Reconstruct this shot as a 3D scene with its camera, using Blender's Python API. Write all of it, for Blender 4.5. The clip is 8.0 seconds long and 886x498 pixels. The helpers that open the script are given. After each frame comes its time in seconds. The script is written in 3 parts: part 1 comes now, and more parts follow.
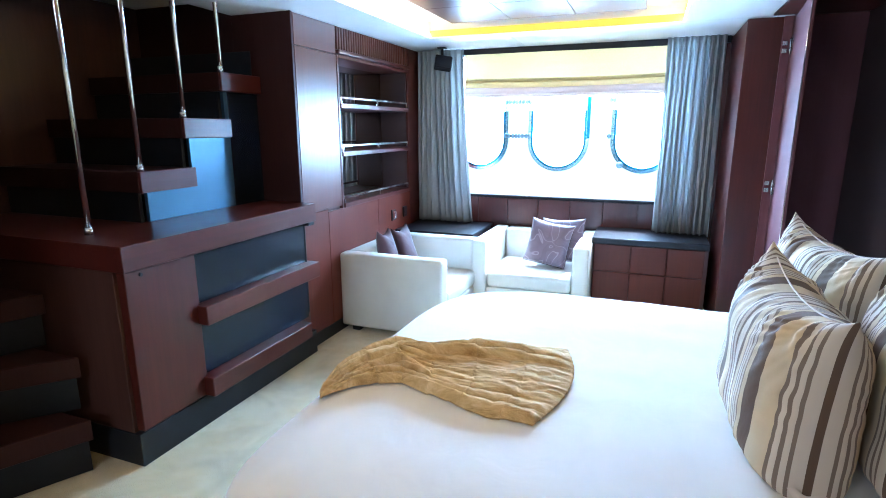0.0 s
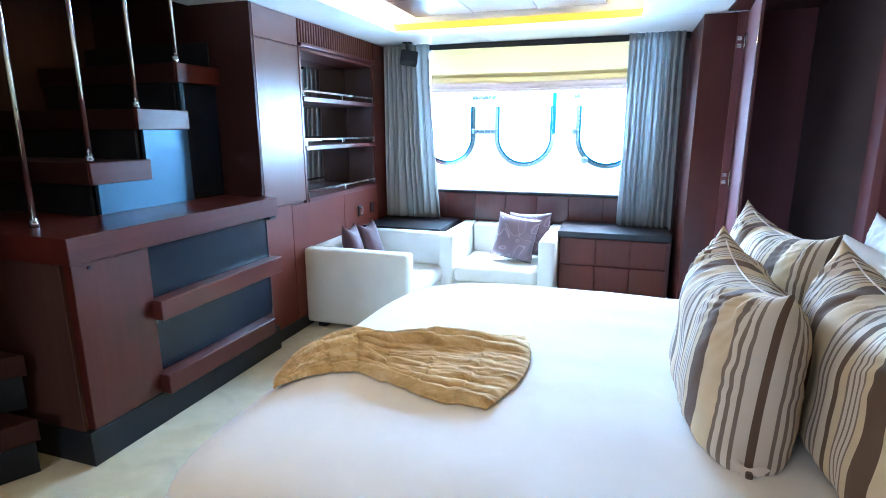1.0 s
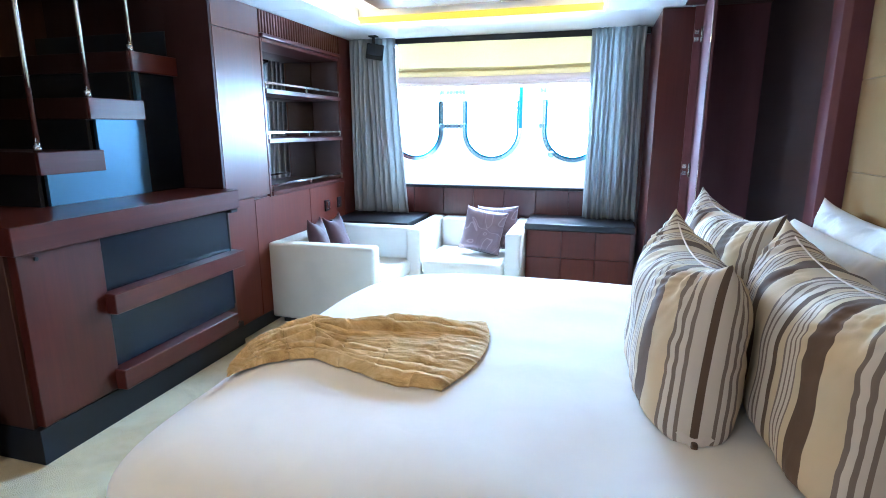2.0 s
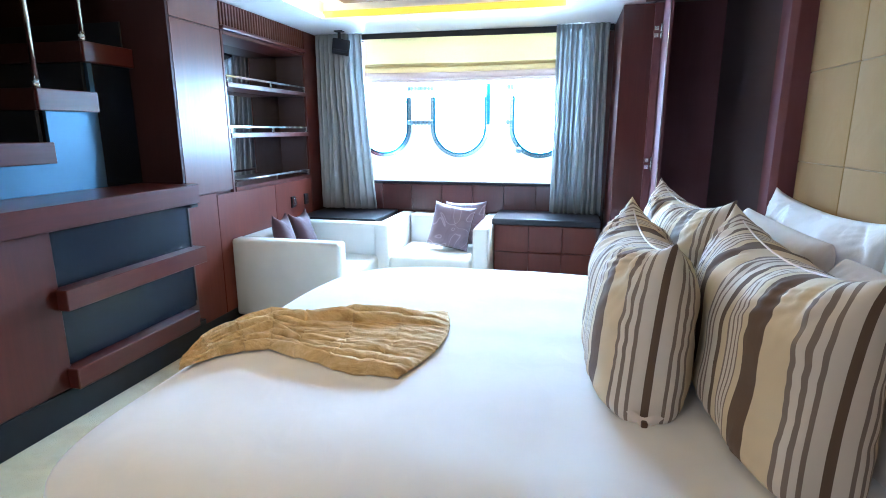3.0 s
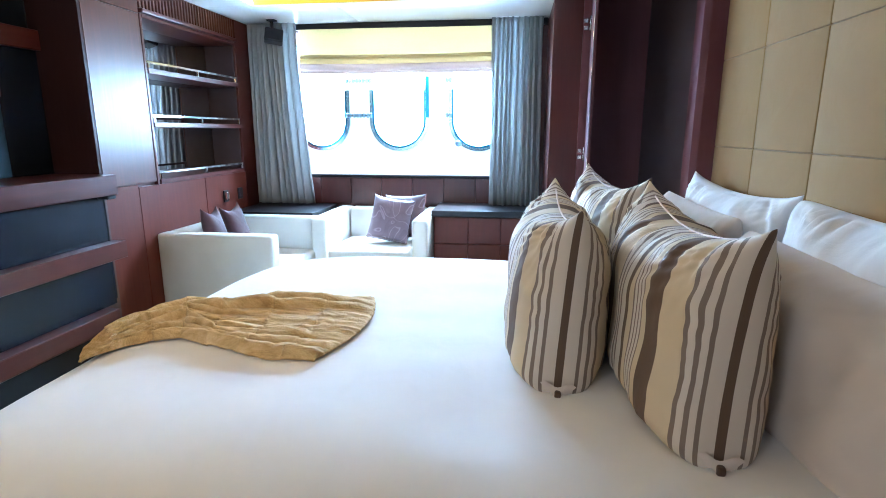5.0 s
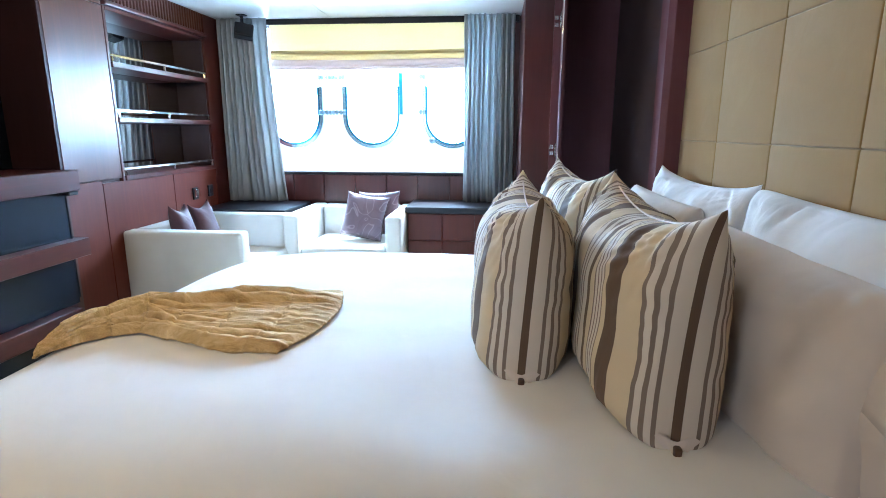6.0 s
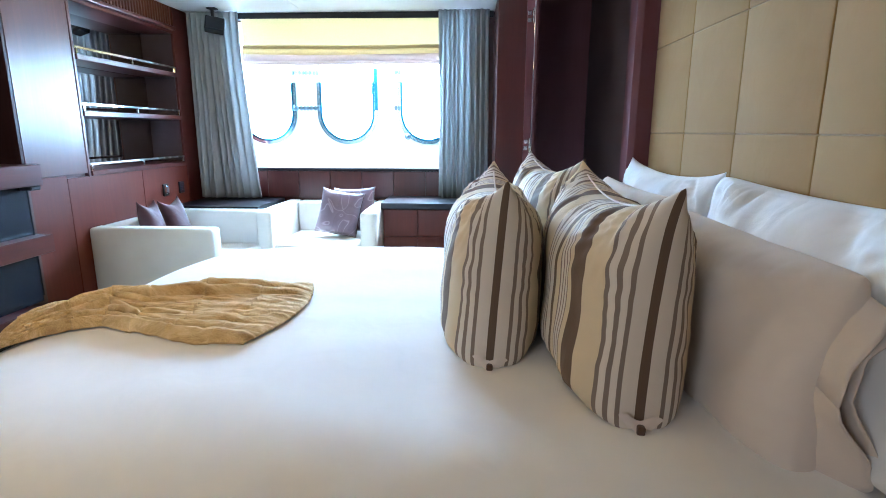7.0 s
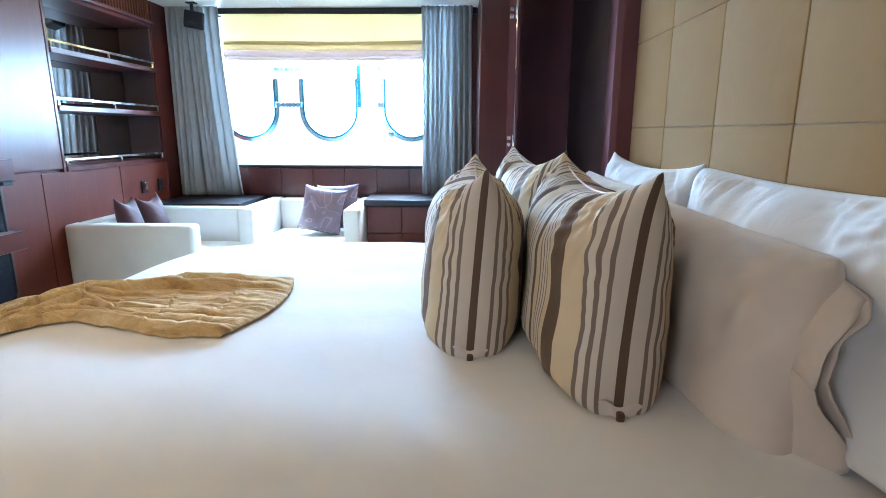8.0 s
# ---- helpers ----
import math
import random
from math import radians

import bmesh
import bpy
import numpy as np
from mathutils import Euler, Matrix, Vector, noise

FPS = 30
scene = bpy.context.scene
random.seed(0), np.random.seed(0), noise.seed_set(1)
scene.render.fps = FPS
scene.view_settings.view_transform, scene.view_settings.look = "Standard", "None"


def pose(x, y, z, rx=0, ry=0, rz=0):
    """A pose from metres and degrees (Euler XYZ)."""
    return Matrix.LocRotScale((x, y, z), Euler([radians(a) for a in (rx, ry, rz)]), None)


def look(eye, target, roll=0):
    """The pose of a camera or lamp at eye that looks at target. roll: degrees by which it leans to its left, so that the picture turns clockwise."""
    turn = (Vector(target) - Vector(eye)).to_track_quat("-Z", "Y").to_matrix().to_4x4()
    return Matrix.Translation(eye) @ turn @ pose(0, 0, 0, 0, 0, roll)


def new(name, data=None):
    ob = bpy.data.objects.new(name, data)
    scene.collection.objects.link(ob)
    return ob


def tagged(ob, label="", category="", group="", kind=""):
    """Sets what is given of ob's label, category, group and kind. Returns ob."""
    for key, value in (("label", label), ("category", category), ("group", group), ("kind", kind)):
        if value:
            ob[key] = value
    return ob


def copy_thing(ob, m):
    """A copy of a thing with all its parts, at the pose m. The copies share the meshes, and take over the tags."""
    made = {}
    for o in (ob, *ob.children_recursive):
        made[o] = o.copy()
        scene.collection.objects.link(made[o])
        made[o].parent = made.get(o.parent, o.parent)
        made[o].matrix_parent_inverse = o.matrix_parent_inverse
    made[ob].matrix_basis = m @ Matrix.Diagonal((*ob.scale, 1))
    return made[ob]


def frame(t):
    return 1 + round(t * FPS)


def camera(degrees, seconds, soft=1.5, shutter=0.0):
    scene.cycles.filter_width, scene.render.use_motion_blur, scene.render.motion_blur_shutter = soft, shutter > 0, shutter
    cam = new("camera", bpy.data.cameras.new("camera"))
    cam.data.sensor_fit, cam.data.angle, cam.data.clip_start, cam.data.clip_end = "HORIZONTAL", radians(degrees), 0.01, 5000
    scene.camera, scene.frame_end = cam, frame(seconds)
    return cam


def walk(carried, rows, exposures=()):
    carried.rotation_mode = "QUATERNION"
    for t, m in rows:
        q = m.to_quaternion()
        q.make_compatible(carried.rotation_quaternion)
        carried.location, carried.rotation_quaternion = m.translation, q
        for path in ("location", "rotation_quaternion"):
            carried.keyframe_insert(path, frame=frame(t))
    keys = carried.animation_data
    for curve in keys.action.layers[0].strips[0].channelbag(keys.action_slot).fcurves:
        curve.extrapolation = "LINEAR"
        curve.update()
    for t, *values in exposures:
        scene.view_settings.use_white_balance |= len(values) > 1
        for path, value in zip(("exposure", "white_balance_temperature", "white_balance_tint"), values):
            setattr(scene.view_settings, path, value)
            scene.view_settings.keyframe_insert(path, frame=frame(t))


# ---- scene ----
cam = camera(79.1, 8.0, soft=0.95)
PATH = [
    (0, (0.318, -0.405, 1.408), (-0.377, 1.418, 0.965), -0.1),
    (0.5, (0.347, -0.394, 1.382), (-0.305, 1.445, 0.942), -0.1),
    (1, (0.382, -0.383, 1.359), (-0.228, 1.47, 0.92), -0.1),
    (1.5, (0.414, -0.377, 1.331), (-0.153, 1.49, 0.892), -0.1),
    (3, (0.5, -0.36, 1.264), (0.064, 1.543, 0.83), -0.1),
    (3.5, (0.523, -0.353, 1.242), (0.134, 1.561, 0.808), -0.0),
    (4, (0.542, -0.344, 1.224), (0.199, 1.578, 0.792), -0.0),
    (4.5, (0.564, -0.337, 1.207), (0.262, 1.592, 0.775), -0.0),
    (5, (0.593, -0.33, 1.194), (0.331, 1.605, 0.764), -0.0),
    (6.5, (0.646, -0.325, 1.149), (0.499, 1.623, 0.72), 0.1),
    (7, (0.661, -0.324, 1.132), (0.551, 1.626, 0.703), 0.1),
    (7.5, (0.669, -0.322, 1.115), (0.59, 1.629, 0.686), 0.2),
    (8, (0.675, -0.317, 1.105), (0.618, 1.636, 0.677), 0.2),
]
walk(cam, [(t, look(eye, target, roll)) for t, eye, target, roll in PATH], exposures=[(0.0, 1.81, 5130, 10), (4.0, 1.76, 5320, 10), (8.0, 1.72, 5480, 10)])

# ---- light ----
world = bpy.data.worlds.new("sky")
scene.world = world
world.use_nodes = True
wn = world.node_tree.nodes
sky = wn.new("ShaderNodeTexSky")
sky.sky_type, sky.sun_disc = "NISHITA", False
sky.sun_elevation, sky.sun_rotation = radians(52), radians(12)
wn["Background"].inputs["Strength"].default_value = 0.15
world.node_tree.links.new(sky.outputs[0], wn["Background"].inputs[0])


def lamp(name, kind, energy, m, colour=(1, 1, 1), size=(1, 1), angle=0.01):
    d = bpy.data.lights.new(name, kind)
    d.energy, d.color = energy, colour
    if kind == "AREA":
        d.shape, d.size, d.size_y = "RECTANGLE", size[0], size[1]
    if kind == "SUN":
        d.angle = angle
    ob = new(name, d)
    ob.matrix_world = m
    return ob


lamp("sun", "SUN", 5.0, look((0.8, 8.0, 6.6), (-0.3, 3.6, 0.6)), (1.0, 0.95, 0.88), angle=0.01)
# lamp added out of sight above the window bay, to brighten the hull wall
lamp("bay_fill_light", "AREA", 30, look((-0.42, 4.40, 2.30), (-0.42, 4.28, 0.8)), (0.72, 0.88, 1.0), (1.9, 0.30))
# the sky seen through the ports of the hull side
lamp("port_daylight", "AREA", 218, look((-0.46, 4.85, 1.52), (-0.46, 2.0, 1.40)), (0.56, 0.80, 1.0), (2.5, 1.3))
# fill lamp added behind the camera; an opposite window is only assumed
lamp("rear_fill_light", "AREA", 12.5, look((-1.05, -2.58, 1.42), (-0.35, 2.0, 0.8)), (1.0, 0.97, 0.92), (1.4, 1.0))


# ---- materials ----
def mat(name):
    m = bpy.data.materials.new(name)
    m.use_nodes = True
    n = m.node_tree.nodes
    return m, n, m.node_tree.links, n["Principled BSDF"]


def set_in(b, **kw):
    names = dict(col="Base Color", rough="Roughness", metal="Metallic", spec="Specular IOR Level", coat="Coat Weight",
                 coat_rough="Coat Roughness", sheen="Sheen Weight", trans="Transmission Weight", ior="IOR", em="Emission Color", ems="Emission Strength")
    for k, v in kw.items():
        b.inputs[names[k]].default_value = (*v, 1) if isinstance(v, tuple) else v


def coords(n, l, scale, kind="Object"):
    tc, mp = n.new("ShaderNodeTexCoord"), n.new("ShaderNodeMapping")
    mp.inputs["Scale"].default_value = scale
    l.new(tc.outputs[kind], mp.inputs[0])
    return mp.outputs[0]


def noise_tex(n, l, vec, scale, detail=4, rough=0.55, dist=0.0):
    t = n.new("ShaderNodeTexNoise")
    t.inputs["Scale"].default_value, t.inputs["Detail"].default_value = scale, detail
    t.inputs["Roughness"].default_value, t.inputs["Distortion"].default_value = rough, dist
    l.new(vec, t.inputs["Vector"])
    return t.outputs["Fac"]


def ramp(n, l, fac, stops, interp="LINEAR"):
    r = n.new("ShaderNodeValToRGB")
    r.color_ramp.interpolation = interp
    e = r.color_ramp.elements
    while len(e) < len(stops):
        e.new(0.5)
    for el, (p, c) in zip(e, stops):
        el.position, el.color = p, (*c, 1)
    l.new(fac, r.inputs[0])
    return r.outputs[0]


def bump(n, l, b, height, strength=0.2, dist=0.01):
    bp = n.new("ShaderNodeBump")
    bp.inputs["Strength"].default_value, bp.inputs["Distance"].default_value = strength, dist
    l.new(height, bp.inputs["Height"])
    l.new(bp.outputs[0], b.inputs["Normal"])


def math_node(n, l, op, a, b=None):
    m = n.new("ShaderNodeMath")
    m.operation = op
    for i, v in enumerate((a, b)):
        if v is None:
            continue
        if isinstance(v, (int, float)):
            m.inputs[i].default_value = v
        else:
            l.new(v, m.inputs[i])
    return m.outputs[0]


def wood(name, dark, mid, light, grain=(1, 1, 0.06), rough=0.32, coat=0.22, spec=0.4):
    m, n, l, b = mat(name)
    v = coords(n, l, grain)
    f1 = noise_tex(n, l, v, 55, 6, 0.6, 0.4)
    f2 = noise_tex(n, l, v, 6, 3, 0.5, 0.8)
    f = math_node(n, l, "ADD", math_node(n, l, "MULTIPLY", f1, 0.45), math_node(n, l, "MULTIPLY", f2, 0.55))
    l.new(ramp(n, l, f, [(0.32, dark), (0.5, mid), (0.68, light)]), b.inputs["Base Color"])
    set_in(b, rough=rough, coat=coat, coat_rough=0.25, spec=spec)
    r = noise_tex(n, l, coords(n, l, (1, 1, 1)), 3, 3)
    l.new(ramp(n, l, r, [(0.3, (rough * 0.96,) * 3), (0.7, (rough * 1.05,) * 3)]), b.inputs["Roughness"])
    bump(n, l, b, f1, 0.04, 0.002)
    return m


def plain(name, col, rough=0.5, metal=0.0, var=0.08, scale=8, bumpy=0.0, bscale=200, **kw):
    m, n, l, b = mat(name)
    v = coords(n, l, (1, 1, 1))
    f = noise_tex(n, l, v, scale, 4)
    lo = tuple(c * (1 - var) for c in col)
    hi = tuple(min(1, c * (1 + var)) for c in col)
    l.new(ramp(n, l, f, [(0.3, lo), (0.7, hi)]), b.inputs["Base Color"])
    set_in(b, rough=rough, metal=metal, **kw)
    if bumpy:
        bump(n, l, b, noise_tex(n, l, v, bscale, 3), bumpy, 0.004)
    return m


MAHOGANY = wood("mahogany_lacquer", (0.046, 0.0075, 0.005), (0.062, 0.0105, 0.007), (0.078, 0.014, 0.009))
MAHOGANY_H = wood("mahogany_crossgrain", (0.048, 0.0085, 0.006), (0.062, 0.0115, 0.008), (0.078, 0.015, 0.010), (1, 0.06, 1), rough=0.30, coat=0.12, spec=0.34)
CHERRY = wood("cherry_panel", (0.062, 0.012, 0.005), (0.080, 0.016, 0.006), (0.100, 0.021, 0.008), rough=0.30, coat=0.10, spec=0.5)
SATINWOOD = wood("satin_red_mahogany", (0.076, 0.011, 0.0045), (0.092, 0.015, 0.006), (0.110, 0.020, 0.0075), rough=0.42, coat=0.03, spec=0.26)
# Dark wood, its colour paled and purpled for haze and bluish ambient light.
HAZEWOOD = wood("hazed_purple_brown_wood", (0.142, 0.054, 0.062), (0.155, 0.060, 0.069), (0.168, 0.067, 0.075), rough=0.48, coat=0.0, spec=0.2)
RECESSDARK = plain("charcoal_recess", (0.075, 0.055, 0.060), 0.5, var=0.1, scale=3, spec=0.2)
# Stair wood with the stairwell's shade put into its colour.
SHADEWOOD = wood("shaded_red_stair_wood", (0.026, 0.009, 0.008), (0.032, 0.011, 0.0095), (0.038, 0.013, 0.011), rough=0.42, coat=0.0, spec=0.15)
DARKWOOD = wood("dark_stained_wood", (0.050, 0.022, 0.018), (0.064, 0.028, 0.022), (0.080, 0.036, 0.027), coat=0.1)
EBONY = plain("black_lacquer", (0.012, 0.012, 0.016), 0.30, var=0.2, spec=0.25)
BLACK = plain("black_plinth", (0.011, 0.013, 0.017), 0.42, var=0.2, spec=0.28)
LACQUER = plain("slate_satin_panel", (0.0045, 0.008, 0.016), 0.27, var=0.25, scale=3, spec=0.28, coat=0.04, coat_rough=0.25)
SATIN = plain("satin_glass_panel", (0.055, 0.105, 0.15), 0.34, var=0.08, scale=3, metal=0.75)
# Port metal: the blue it reflects is put into these two base colours.
PORTSTEEL = plain("blue_reflecting_steel", (0.40, 0.66, 0.82), 0.19, 1.0, var=0.2, scale=9)
BLUEBAR = plain("blue_reflection_bar", (0.04, 0.24, 0.42), 0.25, 1.0)
PORTDARK = plain("dark_port_steel", (0.20, 0.30, 0.37), 0.3, 1.0)
CHROME = plain("chrome", (0.85, 0.86, 0.88), 0.07, 1.0, var=0.03)
STEEL = plain("brushed_steel", (0.55, 0.57, 0.6), 0.25, 1.0)
SMOKED = plain("smoked_mirror", (0.62, 0.59, 0.59), 0.03, 1.0, var=0.04)
WHITE = plain("white_paint", (0.82, 0.82, 0.81), 0.45, var=0.02, scale=3)
HULL = plain("white_gelcoat", (0.86, 0.87, 0.87), 0.3, var=0.02, scale=2)
LEATHER = plain("white_leather", (0.68, 0.69, 0.66), 0.42, var=0.05, scale=5, bumpy=0.10, bscale=350)


def carpet():
    m, n, l, b = mat("cream_carpet")
    v = coords(n, l, (1, 1, 1))
    f, g = noise_tex(n, l, v, 260, 3), noise_tex(n, l, v, 5, 5, 0.6, 0.6)
    h = math_node(n, l, "ADD", math_node(n, l, "MULTIPLY", f, 0.4), math_node(n, l, "MULTIPLY", g, 0.6))
    pile = ramp(n, l, h, [(0.3, (0.38, 0.325, 0.19)), (0.5, (0.57, 0.505, 0.33)), (0.72, (0.73, 0.665, 0.48))])
    worn = ramp(n, l, noise_tex(n, l, v, 1.7, 4, 0.55, 0.5), [(0.42, (1, 1, 1)), (0.62, (0.98, 0.87, 0.62))])
    mx = n.new("ShaderNodeMix")
    mx.data_type, mx.blend_type = "RGBA", "MULTIPLY"
    mx.inputs[0].default_value = 0.8
    l.new(pile, mx.inputs[6])
    l.new(worn, mx.inputs[7])
    l.new(mx.outputs[2], b.inputs["Base Color"])
    set_in(b, rough=0.95, spec=0.1, sheen=0.4)
    bump(n, l, b, h, 1.0, 0.018)
    return m


def linen(name, col, weave=900, wrinkle=0.25, rough=0.8):
    m, n, l, b = mat(name)
    v = coords(n, l, (1, 1, 1))
    f = noise_tex(n, l, v, weave, 2)
    g = noise_tex(n, l, v, 7, 4, 0.5, 0.7)
    l.new(ramp(n, l, g, [(0.3, tuple(c * 0.96 for c in col)), (0.7, col)]), b.inputs["Base Color"])
    h = math_node(n, l, "ADD", math_node(n, l, "MULTIPLY", f, 0.04), g)
    bump(n, l, b, h, wrinkle, 0.015)
    set_in(b, rough=rough, spec=0.2, sheen=0.2)
    return m


CARPET = carpet()
SHEET = linen("white_cotton_sheet", (0.80, 0.80, 0.80), 900, 0.16)
PILLOW_WHITE = linen("white_pillow_cotton", (0.78, 0.78, 0.78), 900, 0.45)
PILLOW_BEIGE = linen("pale_beige_cotton", (0.69, 0.61, 0.54), 900, 0.22)
SUEDE = linen("beige_suede", (0.295, 0.168, 0.052), 500, 0.12, 0.9)


def stripes():
    """Cream fabric with wide brown and narrow grey stripes; the mesh's UV holds metres along the cloth from its side seam."""
    m, n, l, b = mat("striped_satin")
    tc, sp = n.new("ShaderNodeTexCoord"), n.new("ShaderNodeSeparateXYZ")
    l.new(tc.outputs["UV"], sp.inputs[0])
    v = coords(n, l, (1, 1, 1))
    wob = math_node(n, l, "MULTIPLY", math_node(n, l, "SUBTRACT", noise_tex(n, l, v, 6, 2), 0.5), 0.003)
    f = math_node(n, l, "FRACT", math_node(n, l, "MULTIPLY", math_node(n, l, "ADD", sp.outputs["X"], wob), 1 / 0.335))
    cream, brown, grey, pale = (0.64, 0.53, 0.36), (0.135, 0.090, 0.062), (0.225, 0.178, 0.145), (0.66, 0.595, 0.51)
    st = [(0, brown), (11, pale), (46, grey), (58, pale), (75, grey), (88, pale), (106, grey), (119, cream), (212, brown), (286, cream), (312, grey), (319, pale),
          (332, grey), (339, pale), (352, grey), (359, pale), (372, grey), (379, cream), (409, brown)]
    c = ramp(n, l, f, [(p / 420, q) for p, q in st], "CONSTANT")
    l.new(c, b.inputs["Base Color"])
    set_in(b, rough=0.72, spec=0.18, sheen=0.08)
    h = math_node(n, l, "ADD", math_node(n, l, "MULTIPLY", noise_tex(n, l, v, 700, 2), 0.05), noise_tex(n, l, v, 9, 4, 0.55, 1.0))
    bump(n, l, b, h, 0.25, 0.012)
    return m


STRIPES = stripes()


def fur():
    m, n, l, b = mat("tan_plush_throw")
    v = coords(n, l, (1, 1, 1))
    f = noise_tex(n, l, v, 420, 3)
    g = noise_tex(n, l, coords(n, l, (1, 3.5, 1)), 9, 5, 0.65, 0.8)
    h = math_node(n, l, "ADD", math_node(n, l, "MULTIPLY", f, 0.35), math_node(n, l, "MULTIPLY", g, 0.65))
    l.new(ramp(n, l, h, [(0.34, (0.34, 0.20, 0.07)), (0.48, (0.62, 0.43, 0.19)), (0.66, (0.86, 0.69, 0.42))]), b.inputs["Base Color"])
    set_in(b, rough=0.95, spec=0.08, sheen=0.25)
    bump(n, l, b, h, 0.7, 0.010)
    return m


FUR = fur()


def mauve():
    m, n, l, b = mat("mauve_swirl_silk")
    v = coords(n, l, (1, 1, 1))
    f = math_node(n, l, "FRACT", math_node(n, l, "MULTIPLY", noise_tex(n, l, v, 5.5, 0.8, 0.4, 0.9), 5.0))
    l.new(ramp(n, l, f, [(0.0, (0.135, 0.095, 0.125)), (0.42, (0.16, 0.115, 0.15)), (0.50, (0.31, 0.25, 0.30)), (0.58, (0.16, 0.115, 0.15))]), b.inputs["Base Color"])
    set_in(b, rough=0.30, spec=0.6, sheen=0.3)
    bump(n, l, b, noise_tex(n, l, v, 11, 4), 0.4, 0.01)
    return m


MAUVE = mauve()
TAUPE = linen("taupe_silk", (0.075, 0.034, 0.038), 600, 0.5, 0.6)
ZIPBROWN = linen("brown_tape", (0.10, 0.06, 0.04), 600, 0.1)


def cloth_through(name, col, through_col, mixf, scale=(1, 1, 1), rough=0.8):
    m, n, l, b = mat(name)
    v = coords(n, l, scale)
    f = noise_tex(n, l, v, 120, 3)
    l.new(ramp(n, l, f, [(0.3, tuple(c * 0.85 for c in col)), (0.7, col)]), b.inputs["Base Color"])
    set_in(b, rough=rough, spec=0.2)
    bump(n, l, b, f, 0.1, 0.003)
    tr, mx = n.new("ShaderNodeBsdfTranslucent"), n.new("ShaderNodeMixShader")
    tr.inputs[0].default_value, mx.inputs[0].default_value = (*through_col, 1), mixf
    l.new(b.outputs[0], mx.inputs[1])
    l.new(tr.outputs[0], mx.inputs[2])
    l.new(mx.outputs[0], n["Material Output"].inputs[0])
    return m


CURTAIN = cloth_through("grey_blue_curtain", (0.43, 0.445, 0.445), (0.50, 0.52, 0.52), 0.38, (1, 1, 0.1), 0.7)
BLIND = cloth_through("cream_blind_fabric", (0.54, 0.43, 0.22), (0.68, 0.51, 0.21), 0.05)
BLIND_FOLD = cloth_through("taupe_blind_fold", (0.52, 0.43, 0.40), (0.60, 0.50, 0.46), 0.24)
BLIND_ROLL = cloth_through("cream_blind_roll", (0.62, 0.52, 0.33), (0.74, 0.60, 0.34), 0.20)


def glow(name, col, strength):
    m, n, l, b = mat(name)
    set_in(b, col=(0.1, 0.1, 0.1), rough=0.6, em=col, ems=strength)
    return m


AMBER = glow("amber_light_strip", (1.0, 0.60, 0.02), 0.42)
AMBER_SIDE = glow("amber_side_strip", (1.0, 0.55, 0.02), 1.3)
WARM = glow("warm_light_strip", (1.0, 0.67, 0.28), 12.0)


def glass():
    m, n, l, b = mat("clear_glass")
    set_in(b, col=(0.95, 0.98, 1.0), rough=0.0, trans=1.0, ior=1.1)
    return m


GLASS = glass()
WATER = plain("sea_water", (0.03, 0.09, 0.12), 0.12, bumpy=0.4, bscale=3)

# ---- building helpers ----
BASE = {}


def thing(name, base, label, category, group="", kind=""):
    ob = new(name)
    ob.location = base
    ob.empty_display_size = 0.1
    BASE[ob] = Vector(base)
    return tagged(ob, label, category, group, kind)


def to_object(name, bm, material, smooth=False):
    me = bpy.data.meshes.new(name)
    bmesh.ops.recalc_face_normals(bm, faces=bm.faces)
    bm.to_mesh(me)
    bm.free()
    if smooth:
        me.polygons.foreach_set("use_smooth", [True] * len(me.polygons))
    me.materials.append(material)
    return new(name, me)


def part(name, bm, material, parent, label="", smooth=False):
    """One mesh, built in world metres, as a child of a thing or of a part."""
    base = BASE[parent]
    bmesh.ops.translate(bm, vec=-base, verts=bm.verts)
    ob = to_object(name, bm, material, smooth)
    ob.parent = parent
    BASE[ob] = base
    return tagged(ob, label)


def setting(name, bm, material, label, category, smooth=False):
    ob = to_object(name, bm, material, smooth)
    BASE[ob] = Vector((0, 0, 0))
    return tagged(ob, label, category, "", "structure")


def box(x0, x1, y0, y1, z0, z1, bev=0.003, seg=1, bm=None):
    b = bmesh.new()
    m = Matrix.LocRotScale(((x0 + x1) / 2, (y0 + y1) / 2, (z0 + z1) / 2), None, (abs(x1 - x0), abs(y1 - y0), abs(z1 - z0)))
    bmesh.ops.create_cube(b, size=1, matrix=m)
    if bev:
        bmesh.ops.bevel(b, geom=list(b.edges), offset=bev, segments=seg, affect="EDGES", profile=0.5)
    if bm is None:
        return b
    join(bm, b)
    return bm


def join(bm, other):
    me = bpy.data.meshes.new("tmp")
    other.to_mesh(me)
    other.free()
    bm.from_mesh(me)
    bpy.data.meshes.remove(me)


def boxes(*args, bev=0.003, seg=1):
    bm = bmesh.new()
    for a in args:
        box(*a, bev=bev, seg=seg, bm=bm)
    return bm


def turned(bm, m):
    bmesh.ops.transform(bm, matrix=m, verts=bm.verts)
    return bm


def rod(p, q, r, seg=12):
    p, q = Vector(p), Vector(q)
    b = bmesh.new()
    bmesh.ops.create_cone(b, cap_ends=True, segments=seg, radius1=r, radius2=r, depth=(q - p).length)
    turned(b, Matrix.Translation((p + q) / 2) @ (q - p).to_track_quat("Z", "Y").to_matrix().to_4x4())
    return b


